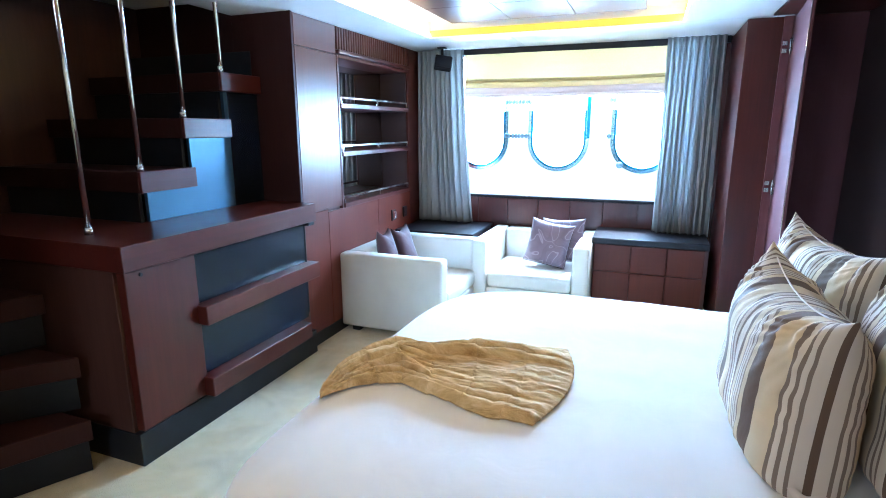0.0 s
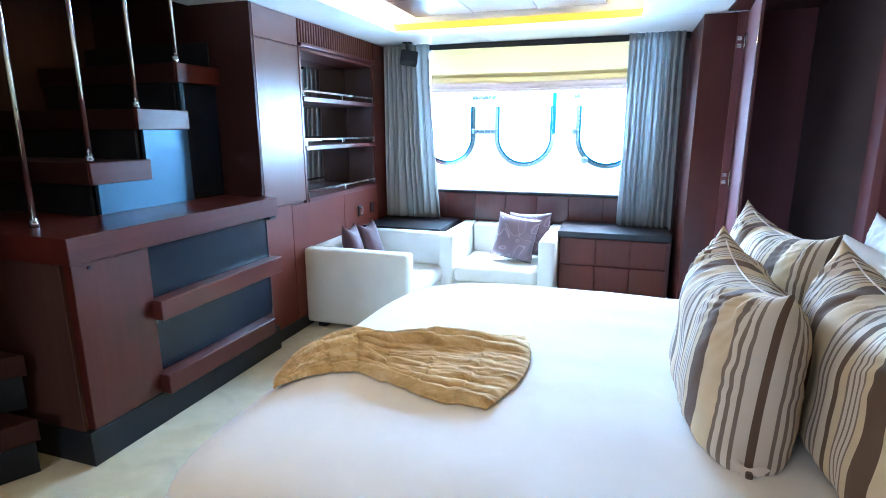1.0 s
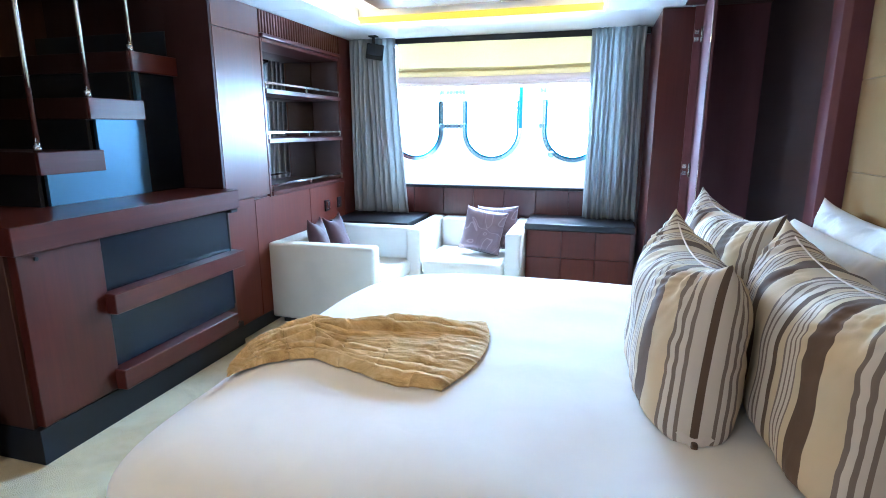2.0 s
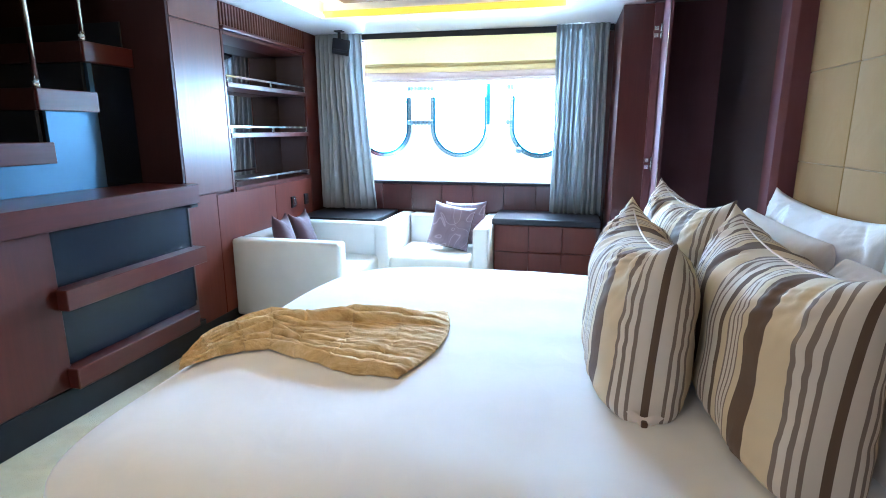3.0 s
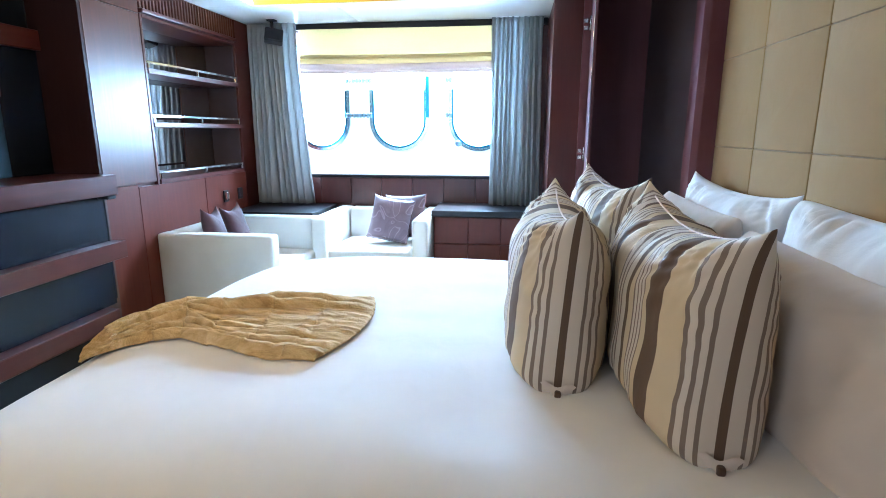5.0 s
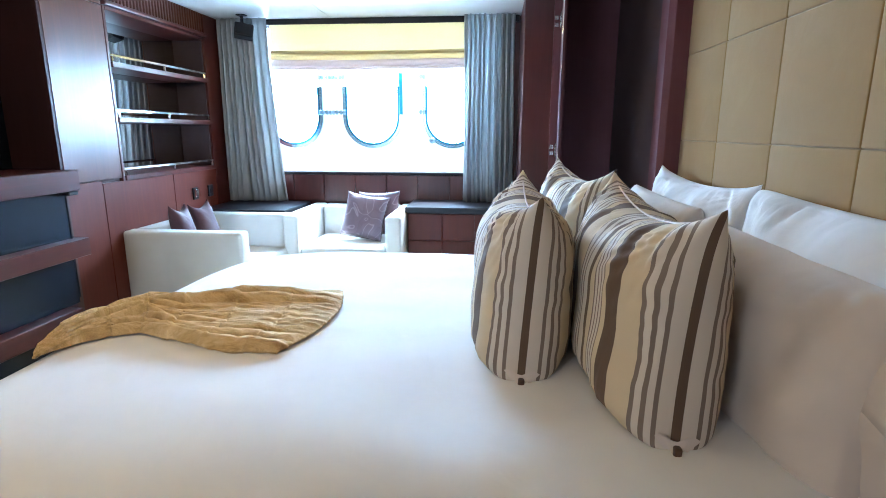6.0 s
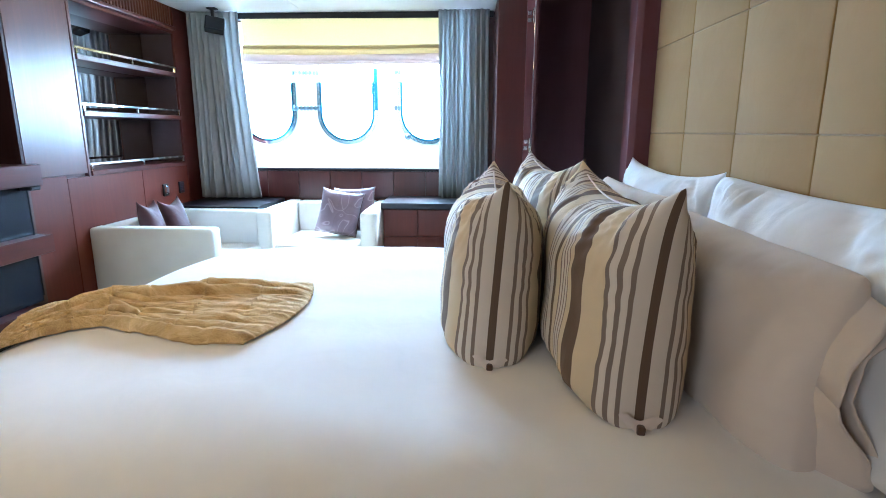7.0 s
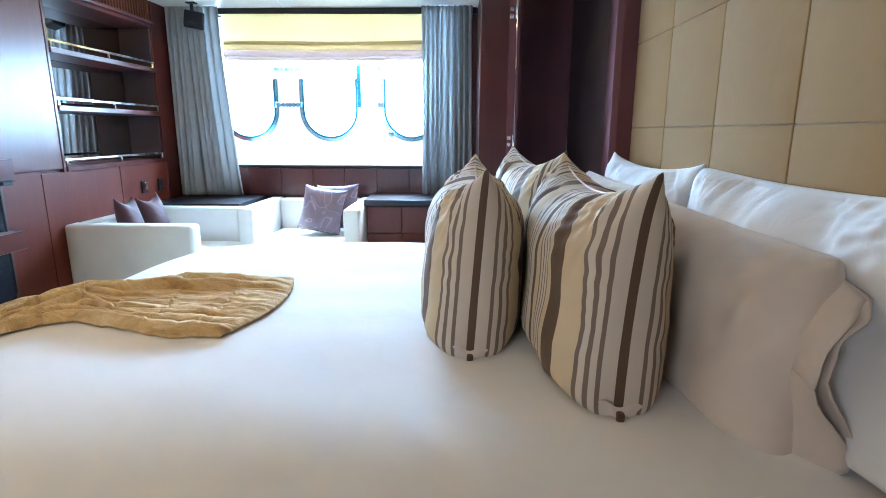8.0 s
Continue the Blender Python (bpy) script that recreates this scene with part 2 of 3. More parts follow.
def tube(points, r, seg=8):
    """A round tube along a line of points."""
    b = bmesh.new()
    rings = []
    for i, p in enumerate(points):
        a, c = Vector(points[max(i - 1, 0)]), Vector(points[min(i + 1, len(points) - 1)])
        q = (c - a).to_track_quat("Z", "Y").to_matrix()
        rings.append([b.verts.new(Vector(p) + q @ Vector((r * math.cos(k * math.tau / seg), r * math.sin(k * math.tau / seg), 0))) for k in range(seg)])
    for u, v in zip(rings, rings[1:]):
        for k in range(seg):
            b.faces.new((u[k], u[(k + 1) % seg], v[(k + 1) % seg], v[k]))
    b.faces.new(rings[0])
    b.faces.new(rings[-1])
    return b


def prism(outline, axis, lo, hi, bev=0.0):
    """An outline in the two other axes, drawn out along axis from lo to hi."""
    b = bmesh.new()
    put = {"x": lambda u, v, w: (w, u, v), "y": lambda u, v, w: (u, w, v), "z": lambda u, v, w: (u, v, w)}[axis]
    a = [b.verts.new(put(u, v, lo)) for u, v in outline]
    c = [b.verts.new(put(u, v, hi)) for u, v in outline]
    b.faces.new(a)
    b.faces.new(c)
    for i in range(len(a)):
        k = (i + 1) % len(a)
        b.faces.new((a[i], a[k], c[k], c[i]))
    if bev:
        bmesh.ops.recalc_face_normals(b, faces=b.faces)
        bmesh.ops.bevel(b, geom=list(b.edges), offset=bev, segments=1, affect="EDGES")
    return b


def sheet(nu, nv, fn):
    """A grid surface; fn(u, v) gives the place for u, v in 0..1."""
    b = bmesh.new()
    g = [[b.verts.new(fn(i / nu, j / nv)) for j in range(nv + 1)] for i in range(nu + 1)]
    for i in range(nu):
        for j in range(nv):
            b.faces.new((g[i][j], g[i + 1][j], g[i + 1][j + 1], g[i][j + 1]))
    return b


# ---- the room ----
LEFT, FAR, CEIL = -1.635, 4.20, 2.05

setting("floor", box(-3.0, 1.6, -2.6, 4.3, -0.1, 0.0, 0), CARPET, "pale cream cut-pile carpet over the cabin floor", "floor")

# left wall: panelled mahogany from the stair opening to the window
wall_left = setting("wall_left", boxes((-2.05, LEFT - 0.02, 2.33, 2.775, 0, 2.12), (-2.05, LEFT - 0.02, 3.895, 4.30, 0, 2.12), (-2.05, LEFT - 0.02, 2.775, 3.895, 0, 0.86),
                    (-2.05, LEFT - 0.02, 2.775, 3.895, 1.875, 2.12), (-2.05, -1.93, 2.775, 3.895, 0.86, 1.875), bev=0), MAHOGANY, "mahogany cabin wall with flush lacquered panels", "wall")
for y0, y1, z0, z1, m in ((2.332, 2.775, 0.885, 1.868, CHERRY), (2.332, 2.775, 1.872, 2.045, CHERRY), (2.332, 2.60, 0.09, 0.881, SATINWOOD), (2.604, 3.30, 0.09, 0.865, SATINWOOD),
                          (3.304, 3.893, 0.09, 0.865, SATINWOOD), (3.897, 4.19, 0.09, 2.045, MAHOGANY)):
    part("panel", box(LEFT - 0.02, LEFT, y0, y1, z0, z1, 0.0015), m, wall_left)
setting("baseboard", box(LEFT - 0.02, LEFT - 0.004, 2.332, 4.19, 0.0, 0.088, 0.001), BLACK, "black recessed skirting below the wall panels", "baseboard")

# far wall with the window opening
wall_window = setting("wall_window", boxes((-2.05, -1.30, FAR, FAR + 0.1, 0, 2.12), (0.55, 1.06, FAR, FAR + 0.1, 0, 2.12), (-1.30, 0.55, FAR, FAR + 0.1, 0, 0.80),
                      (-1.30, 0.55, FAR, FAR + 0.1, 1.99, 2.12), bev=0), MAHOGANY, "mahogany wall around the wide cabin window", "wall")
for i in range(8):
    x = -1.63 + i * 0.270
    part("panel", box(x, x + 0.267, FAR - 0.018, FAR, 0.58, 0.80, 0.002), MAHOGANY, wall_window)
setting("window_sill", box(-1.42, 0.60, FAR - 0.03, FAR + 0.03, 0.802, 0.826, 0.004), EBONY, "black lacquered cap along the window sill", "window sill")
setting("trim", box(-1.63, 0.80, FAR - 0.05, FAR - 0.002, 2.000, CEIL - 0.003, 0.003), EBONY, "dark blind pelmet under the ceiling", "trim")

# right side: column, door jamb, wall behind the open door and behind the bed
setting("wall_right", boxes((1.56, 1.66, -2.6, 4.3, 0, 2.12), bev=0), HAZEWOOD, "dark stained wooden cabin wall behind the bed", "wall")
setting("wall_recess", boxes((1.42, 1.558, 2.482, 3.56, 0, 2.045), bev=0), RECESSDARK, "charcoal recess wall behind the open door", "wall")
setting("wall_column", boxes((0.81, 1.05, 3.50, FAR, 0, 2.045), bev=0.004), MAHOGANY, "mahogany column between window and cabin door", "wall")
setting("door_frame", boxes((1.05, 1.085, 3.44, 3.56, 0, 2.045), (1.085, 1.4198, 3.50, 3.56, 0, 2.045), (1.0, 1.05, 3.484, 3.499, 0, 2.045)), HAZEWOOD, "dark mahogany door jamb and recess beside the column", "door frame")
setting("wall_pilaster", prism([(1.428, 2.342), (1.558, 2.342), (1.558, 2.478), (1.402, 2.478), (1.402, 2.362)], "z", 0, 2.045, 0.002), HAZEWOOD, "dark wooden pilaster at the end of the headboard", "wall")
setting("wall_back", boxes((-3.0, 1.66, -2.7, -2.6, 0, 2.2)), DARKWOOD, "dark wooden rear cabin wall", "wall")
# Unseen screen, added only to block the rear lamp from the stairs.
setting("stair_light_screen", boxes((-1.86, -1.76, -2.6, 0.25, 0, 2.05), bev=0.003), DARKWOOD, "unseen dark screen added to keep rear light off the stairs", "wall")
setting("wall_stair", boxes((-3.0, -2.9, -2.6, 4.3, -0.05, 3.0), (-2.9, -2.05, 2.45, 2.55, 0, 3.0), bev=0), DARKWOOD, "dark wooden wall of the stairwell", "wall")
setting("wall_return", boxes((-2.05, LEFT - 0.001, 2.31, 2.329, 0.965, 2.12), (-2.9, -2.05, 2.40, 2.45, 0, 3.0), bev=0.001), SHADEWOOD, "dark wood return at the end of the stairwell", "wall")

# ceiling: white panels round a light cove, with a wooden tray
bm = bmesh.new()
CX0, CX1, CY0, CY1 = -1.27, 0.455, -1.2, 3.50
for x0, x1, y0, y1 in ((-2.05, CX0, 2.92, CY1), (-2.05, CX0, 1.5, 2.916), (-2.05, CX0, -0.2, 1.496), (-2.05, CX0, -2.6, -0.204), (-2.05, -0.7, CY1, 4.3), (-0.696, 0.93, CY1, 4.3),
                       (CX1, 0.93, 2.3, CY1), (CX1, 0.93, -2.6, 2.296), (CX0, CX1, -2.6, CY0)):
    box(x0, x1, y0, y1, CEIL, CEIL + 0.012, 0.002, bm=bm)
box(-3.0, 1.66, -2.7, 4.3, 2.16, 2.26, 0, bm=bm)
for a in ((CX0 - 0.02, CX0, CY0, CY1, CEIL + 0.012, 2.16), (CX1, CX1 + 0.02, CY0, CY1, CEIL + 0.012, 2.16), (CX0, CX1, CY1 + 0.004, CY1 + 0.02, CEIL + 0.012, 2.16), (CX0, CX1, CY0 - 0.02, CY0, CEIL + 0.012, 2.16)):
    box(*a, 0, bm=bm)
setting("ceiling", bm, WHITE, "white panelled cabin ceiling with a recessed light cove", "ceiling")
bm = bmesh.new()
for i in range(3):
    for j in range(9):
        box(-1.05 + i * 0.4275, -1.05 + i * 0.4275 + 0.4245, 3.37 - (j + 1) * 0.5, 3.37 - j * 0.5 - 0.003, 2.115, 2.14, 0.002, bm=bm)
setting("ceiling_tray", bm, MAHOGANY_H, "polished wooden tray panels inside the ceiling cove", "ceiling")
setting("ceiling_soffit", boxes((0.934, 1.56, -2.6, 3.46, 2.046, 2.14), (1.05, 1.56, 3.46, 4.2, 2.046, 2.14)), MAHOGANY, "dark mahogany soffit over the bed head", "ceiling")
cove = thing("cove_light", (-0.4, CY1, CEIL), "amber light strip round the ceiling cove", "cove light", kind="structure")
part("light_strip", box(CX0, CX1, CY1 - 0.004, CY1 + 0.002, 2.056, 2.10, 0), AMBER, cove)
part("light_strip", box(CX0, CX0 + 0.005, CY0, CY1 - 0.006, 2.056, 2.075, 0), WARM, cove)
part("light_strip", box(CX1 - 0.005, CX1, CY0, CY1 - 0.006, 2.056, 2.075, 0), WARM, cove)
part("light_strip", box(CX1 - 0.004, CX1, CY0, CY1 - 0.006, 2.077, 2.125, 0), AMBER_SIDE, cove)

# ---- the window bay and what lies outside ----
PORTS = (-1.19, -0.465, 0.255)
R, PB, PT, BAY = 0.243, 1.285, 1.80, 4.555


def stadium(cx, r, zb, zt, n=20):
    pts = [(cx + r * math.cos(a), zt + r * math.sin(a)) for a in (math.pi * k / n for k in range(n + 1))]
    return pts + [(cx + r * math.cos(a), zb + r * math.sin(a)) for a in (math.pi + math.pi * k / n for k in range(n + 1))]


def band(line, cx, y0, y1, wide):
    """A flat strip that follows a U-shaped line round cx, wide outwards, from y0 to y1."""
    b = bmesh.new()
    rings = []
    for u, v in line:
        d = Vector((u - cx, min(v - PB, 0.0)))
        d.normalize()
        q = (u + d.x * wide, v + d.y * wide)
        rings.append([b.verts.new(w) for w in ((u, y0, v), (q[0], y0, q[1]), (q[0], y1, q[1]), (u, y1, v))])
    for a, c in zip(rings, rings[1:]):
        for k in range(4):
            b.faces.new((a[k], a[(k + 1) % 4], c[(k + 1) % 4], c[k]))
    b.faces.new(rings[0])
    b.faces.new(rings[-1])
    return b


def hull():
    """A white wall with three tall round-ended ports cut through it."""
    b = bmesh.new()
    edges = []
    def loop(pts):
        vs = [b.verts.new((u, BAY, v)) for u, v in pts]
        edges.extend(b.edges.new((vs[i], vs[(i + 1) % len(vs)])) for i in range(len(vs)))
    loop([(-1.75, 0.5), (0.95, 0.5), (0.95, 2.15), (-1.75, 2.15)])
    for c in PORTS:
        loop(stadium(c, R - 0.006, PB, PT))
    bmesh.ops.triangle_fill(b, use_beauty=True, use_dissolve=False, edges=edges)
    got = bmesh.ops.extrude_face_region(b, geom=list(b.faces))
    bmesh.ops.translate(b, vec=(0, 0.05, 0), verts=[v for v in got["geom"] if isinstance(v, bmesh.types.BMVert)])
    box(-1.75, 0.95, FAR + 0.1, BAY, 0.74, 0.80, 0.004, bm=b)
    box(-1.78, -1.75, FAR + 0.1, BAY + 0.05, 0.5, 2.15, 0, bm=b)
    box(0.95, 0.98, FAR + 0.1, BAY + 0.05, 0.5, 2.15, 0, bm=b)
    return b


setting("wall_hull", hull(), HULL, "white gelcoat hull side with tall round-ended ports", "hull")
for k, c in enumerate(PORTS):
    port = thing("window_%d" % (k + 1), (c, BAY, 1.0), "chrome-framed round-ended port in the white hull side", "porthole", "hull ports", "structure")
    low = [(c - R, 1.55)] + [(c + R * math.cos(a), PB + R * math.sin(a)) for a in (math.pi + math.pi * q / 24 for q in range(25))] + [(c + R, 1.55)]
    high = [(c + R, 1.552)] + stadium(c, R, PB, PT)[:21] + [(c - R, 1.552)]
    part("window_frame", band(low, c, BAY - 0.022, BAY + 0.002, 0.026), PORTSTEEL, port, "bright steel lower frame")
    # The frame's upper half is white because window glare is put into its colour.
    part("window_frame", tube([(u, BAY - 0.004, v) for u, v in high], 0.012), HULL, port, "upper frame, coloured white for the glare over it", True)
    part("gasket", band([(c + (u - c) * 0.925, PB + (v - PB) * (0.925 if v < PB else 1)) for u, v in low], c, BAY - 0.026, BAY + 0.004, 0.018), BLUEBAR, port, "blue-reflecting inner ring")
    pane = part("pane", prism(stadium(c, R - 0.012, PB, PT), "y", BAY + 0.022, BAY + 0.028), GLASS, port)
    pane.visible_shadow = False
    for z in (1.33, 1.63):
        side = -1 if k else 1
        xa, reach = c + side * R, (0.055 if k == 2 else 0.118)
        clamp = part("clamp", box(xa, xa + side * reach, BAY - 0.034, BAY - 0.020, z - 0.011, z + 0.011, 0), PORTSTEEL, port)
        for d in (0.010, 0.038, 0.075, 0.106):
            if d < reach:
                part("knob", box(xa + side * d - 0.011, xa + side * d + 0.011, BAY - 0.046, BAY - 0.034, z - 0.021, z + 0.021, 0.005), PORTDARK, clamp)
    if k == 1:
        part("stay", box(c + R + 0.004, c + R + 0.032, BAY - 0.034, BAY - 0.024, 1.31, 1.66, 0), BLUEBAR, port, "flat blue-reflecting stay bar")
    if k == 2:
        part("knob", turned(rod((0, 0, -0.015), (0, 0, 0.015), 0.028), pose(c - 0.18, BAY - 0.03, 1.085, 90)), PORTDARK, port, smooth=True)
setting("water", sheet(4, 4, lambda u, v: (-400 + 800 * u, 5.5 + 900 * v, -1.2)), WATER, "harbour water outside the hull", "water")


# ---- window dressing ----
def curtain(name, x0, x1, flare0, flare1, folds, label):
    def fn(u, v):
        z = 0.585 + v * (2.044 - 0.585)
        k = (1 - v) ** 1.6
        a, b = x0 + flare0 * k, x1 + flare1 * k
        ph = u * folds * math.tau + 2.8 * noise.noise((u * 4, v * 0.7, folds + x0)) + 0.5 * noise.noise((u * 14, v * 0.6, x0))
        amp = 0.038 * (0.55 + 0.45 * abs(noise.noise((u * 5, 0.7, folds * 1.0))) * 2) * (0.75 + 0.3 * (1 - v))
        pinch = 1 - 0.35 * max(0, (v - 0.93) / 0.07)
        return (a + (b - a) * u + 0.010 * math.sin(ph * 2 + 1), 4.085 + amp * pinch * math.sin(ph) + 0.012 * noise.noise((u * 9, v * 0.8, 2.0)), z)
    ob = to_object(name, sheet(150, 26, fn), CURTAIN, True)
    tagged(ob, label, "curtain", "window curtains")
    sm = ob.modifiers.new("thick", "SOLIDIFY")
    sm.thickness = 0.004
    return ob


curtain("curtain", -1.615, -1.20, -0.01, 0.10, 9, "grey-blue pleated curtain drawn aside by the shelves")
curtain("curtain", 0.385, 0.765, -0.01, 0.005, 9, "grey-blue pleated curtain drawn aside by the column")

blind = thing("roman_blind", (-0.4, 4.16, 1.69), "cream roman blind, half raised in the window", "blind")
part("fabric", sheet(20, 8, lambda u, v: (-1.21 + 1.60 * u, 4.150 + 0.006 * math.sin(v * 5 + u * 3), 1.795 + 0.207 * v)), BLIND, blind)
for k, (z0, z1, m, d) in enumerate(((1.768, 1.802, BLIND, 0.0), (1.724, 1.772, BLIND_ROLL, -0.010), (1.680, 1.732, BLIND_FOLD, -0.016), (1.654, 1.692, BLIND_FOLD, -0.004))):
    def fold(u, v, z0=z0, z1=z1, d=d, k=k):
        a = v * math.tau
        return (-1.21 + 1.60 * u, 4.145 + d + 0.013 * math.cos(a), (z0 + z1) / 2 + (z1 - z0) / 2 * math.sin(a) - 0.004 * math.sin(u * math.pi) + 0.002 * math.sin(u * 7 + k))
    part("fold", sheet(24, 12, fold), m, blind, "taupe-shaded hanging fold" if k > 1 else "", True)

spk = thing("speaker", (-1.40, 4.0, 1.86), "small black loudspeaker on a ceiling bracket", "speaker")
cab = part("cabinet", turned(box(-0.07, 0.07, -0.045, 0.045, -0.052, 0.052, 0.010, 2), pose(-1.345, 3.97, 1.925, -14, 8, 24)), BLACK, spk)
part("grille", turned(box(-0.06, 0.06, -0.051, -0.0455, -0.043, 0.043, 0.002), pose(-1.345, 3.97, 1.925, -14, 8, 24)), EBONY, cab)
part("bracket", boxes((-1.365, -1.345, 3.96, 3.98, 1.96, 2.04), (-1.39, -1.32, 3.94, 4.0, 2.040, 2.049)), BLACK, spk)

# ---- stairs ----
stair = thing("staircase", (-2.3, 1.0, 0), "dark mahogany open staircase with chrome posts", "staircase")
RISE, RUN = 0.245, 0.285
for i in range(4):
    y0, z1 = 1.135 + i * RUN, 0.965 + i * RISE
    if i:
        # Shade darkens the tread's colour; its window-lit side is a paler piece.
        tread = part("tread", box(-2.88, -1.888, y0, y0 + 0.335 if i < 3 else 2.308, z1 - 0.10, z1, 0.002), SHADEWOOD, stair)
        part("lit_face", box(-1.8875, -1.87, y0, y0 + 0.335 if i < 3 else 2.308, z1 - 0.10, z1, 0.003), MAHOGANY_H, tread, "tread side face, paler for the window light on it")
    post = part("post", rod((-1.884, y0 + 0.017, z1 + 0.001), (-1.884, y0 + 0.017, 3.0), 0.012, 16), CHROME, stair, "polished chrome post", True)
    part("ferrule", rod((-1.885, y0 + 0.015, z1), (-1.885, y0 + 0.015, z1 + 0.03), 0.0165, 16), STEEL, post, smooth=True)
    part("riser", box(-2.88, -1.93, y0 + 0.31, y0 + 0.33, z1, z1 + RISE - 0.10, 0.001), BLACK, stair)
part("side_panel", prism([(1.475, 0.967), (2.058, 0.967), (2.058, 1.606), (2.03, 1.606), (2.03, 1.355), (1.762, 1.355), (1.762, 1.11), (1.475, 1.11)], "x", -1.925, -1.905), SATIN, stair, "satin blue-grey glass side panel")
part("side_panel", box(-1.925, -1.905, 2.061, 2.308, 0.967, 1.606, 0.001), LACQUER, stair, "black side panel")
# winding lower steps, in the same shade-darkened wood
for z1, pts in ((0.72, [(-2.05, 1.03), (-2.88, 1.03), (-2.88, 0.20), (-2.30, 0.35)]), (0.48, [(-1.83, 0.99), (-2.88, 0.99), (-2.88, 0.0), (-2.35, 0.40)]), (0.24, [(-1.74, 0.94), (-2.88, 0.94), (-2.88, -0.4), (-2.10, 0.25)])):
    part("tread", prism(pts, "z", z1 - 0.09, z1, 0.003), SHADEWOOD, stair)
    ins = [(u - 0.03 if i in (0, 3) else u, v - 0.004) for i, (u, v) in enumerate(pts)]
    part("riser", prism(ins, "z", z1 - 0.235, z1 - 0.091), BLACK, stair)

# ---- cabinet under the stairs ----
sc = thing("stair_cabinet", (-1.7, 1.65, 0), "mahogany cabinet with jutting ledges and slate panels below the stairs", "cabinet")
part("body", box(-2.88, -1.625, 1.035, 2.325, 0.10, 0.858, 0.002), DARKWOOD, sc)
part("end_panel", box(-1.90, -1.585, 1.052, 1.412, 0.155, 0.858, 0.003), MAHOGANY, sc)
part("top_slab", box(-2.88, -1.53, 1.01, 2.302, 0.860, 0.965, 0.003), MAHOGANY_H, sc)
part("ledge", box(-1.62, -1.53, 1.396, 2.315, 0.512, 0.604, 0.003), MAHOGANY_H, sc)
part("ledge", box(-1.62, -1.53, 1.392, 2.20, 0.155, 0.248, 0.003), MAHOGANY_H, sc)
part("slate_panel", box(-1.622, -1.602, 1.413, 2.272, 0.606, 0.857, 0.001), LACQUER, sc, "slate-blue satin panel")
part("slate_panel", box(-1.622, -1.602, 1.413, 2.272, 0.252, 0.509, 0.001), LACQUER, sc, "slate-blue satin panel")
# Thin black strip in place of the dark gap at the cabinet's end.
part("end_gap_strip", box(-1.624, -1.598, 2.274, 2.280, 0.28, 0.857, 0.001), BLACK, sc)
part("plinth", box(-2.88, -1.588, 1.03, 2.325, 0.0, 0.150, 0.002), BLACK, sc, "black plinth")
part("latch", box(-1.60, -1.535, 2.225, 2.29, 0.838, 0.859, 0.005), BLACK, sc)
part("screw", turned(rod((0, 0, -0.004), (0, 0, 0.004), 0.008), pose(-1.583, 1.125, 0.825, 0, 90)), BLACK, sc)

# ---- wall shelves ----
su = thing("wall_shelf", (-1.75, 3.335, 0.86), "built-in mahogany shelves with chrome rails and smoked mirror back", "shelf")
part("mirror_back", box(-1.90, -1.885, 2.80, 3.872, 0.90, 1.85, 0), SMOKED, su, "smoked mirror back")
part("end_panel", box(-1.882, LEFT - 0.012, 3.866, 3.8725, 0.90, 1.848, 0), RECESSDARK, su, "dark mauve end panel")
part("side", box(-1.925, LEFT + 0.004, 2.777, 2.797, 0.862, 1.873, 0.002), MAHOGANY, su)
part("side", box(-1.925, LEFT + 0.004, 3.873, 3.893, 0.862, 1.873, 0.002), MAHOGANY, su)
part("top", box(-1.925, LEFT + 0.004, 2.799, 3.871, 1.850, 1.873, 0.002), MAHOGANY_H, su)
for k, z in enumerate((0.897, 1.247, 1.565)):
    sh = part("shelf", box(-1.88, LEFT + 0.012, 2.799, 3.864, z - 0.032, z, 0.003), MAHOGANY_H, su)
    part("rail", box(LEFT - 0.006, LEFT + 0.002, 2.80, 3.87, z + 0.030, z + 0.046, 0.002), CHROME, sh, "flat chrome guard rail")
    for y in (2.815, 3.335, 3.855):
        part("rail_post", box(LEFT - 0.008, LEFT + 0.004, y - 0.007, y + 0.007, z, z + 0.036, 0.002), CHROME, sh)
gr = thing("vent_grille", (LEFT, 3.34, 1.88), "slatted mahogany vent grille above the shelves", "vent")
part("backing", box(LEFT - 0.018, LEFT - 0.012, 2.785, 3.893, 1.90, 2.045, 0), BLACK, gr)
part("frame", box(LEFT - 0.015, LEFT + 0.022, 2.785, 3.893, 1.876, 1.902, 0.006, 2), MAHOGANY_H, gr)
for i in range(34):
    y = 2.79 + i * 0.0322
    part("slat", box(LEFT - 0.012, LEFT + 0.002, y, y + 0.017, 1.903, 2.044, 0.002), CHERRY, gr)

for y, lab in ((3.555, "black wall switch with a chrome rocker"), (3.775, "black wall socket plate on the mahogany wall")):
    sw = thing("wall_switch" if y < 3.6 else "wall_socket", (LEFT, y, 0.70), lab, "switch" if y < 3.6 else "socket")
    part("plate", box(LEFT, LEFT + 0.012, y - 0.035, y + 0.035, 0.655, 0.745, 0.005, 2), BLACK, sw)
    if y < 3.6:
        part("rocker", box(LEFT + 0.012, LEFT + 0.035, y - 0.03, y + 0.002, 0.675, 0.735, 0.006, 2), CHROME, sw, "chrome rocker")
    else:
        part("insert", box(LEFT + 0.012, LEFT + 0.016, y - 0.02, y + 0.02, 0.68, 0.72, 0.002), EBONY, sw)


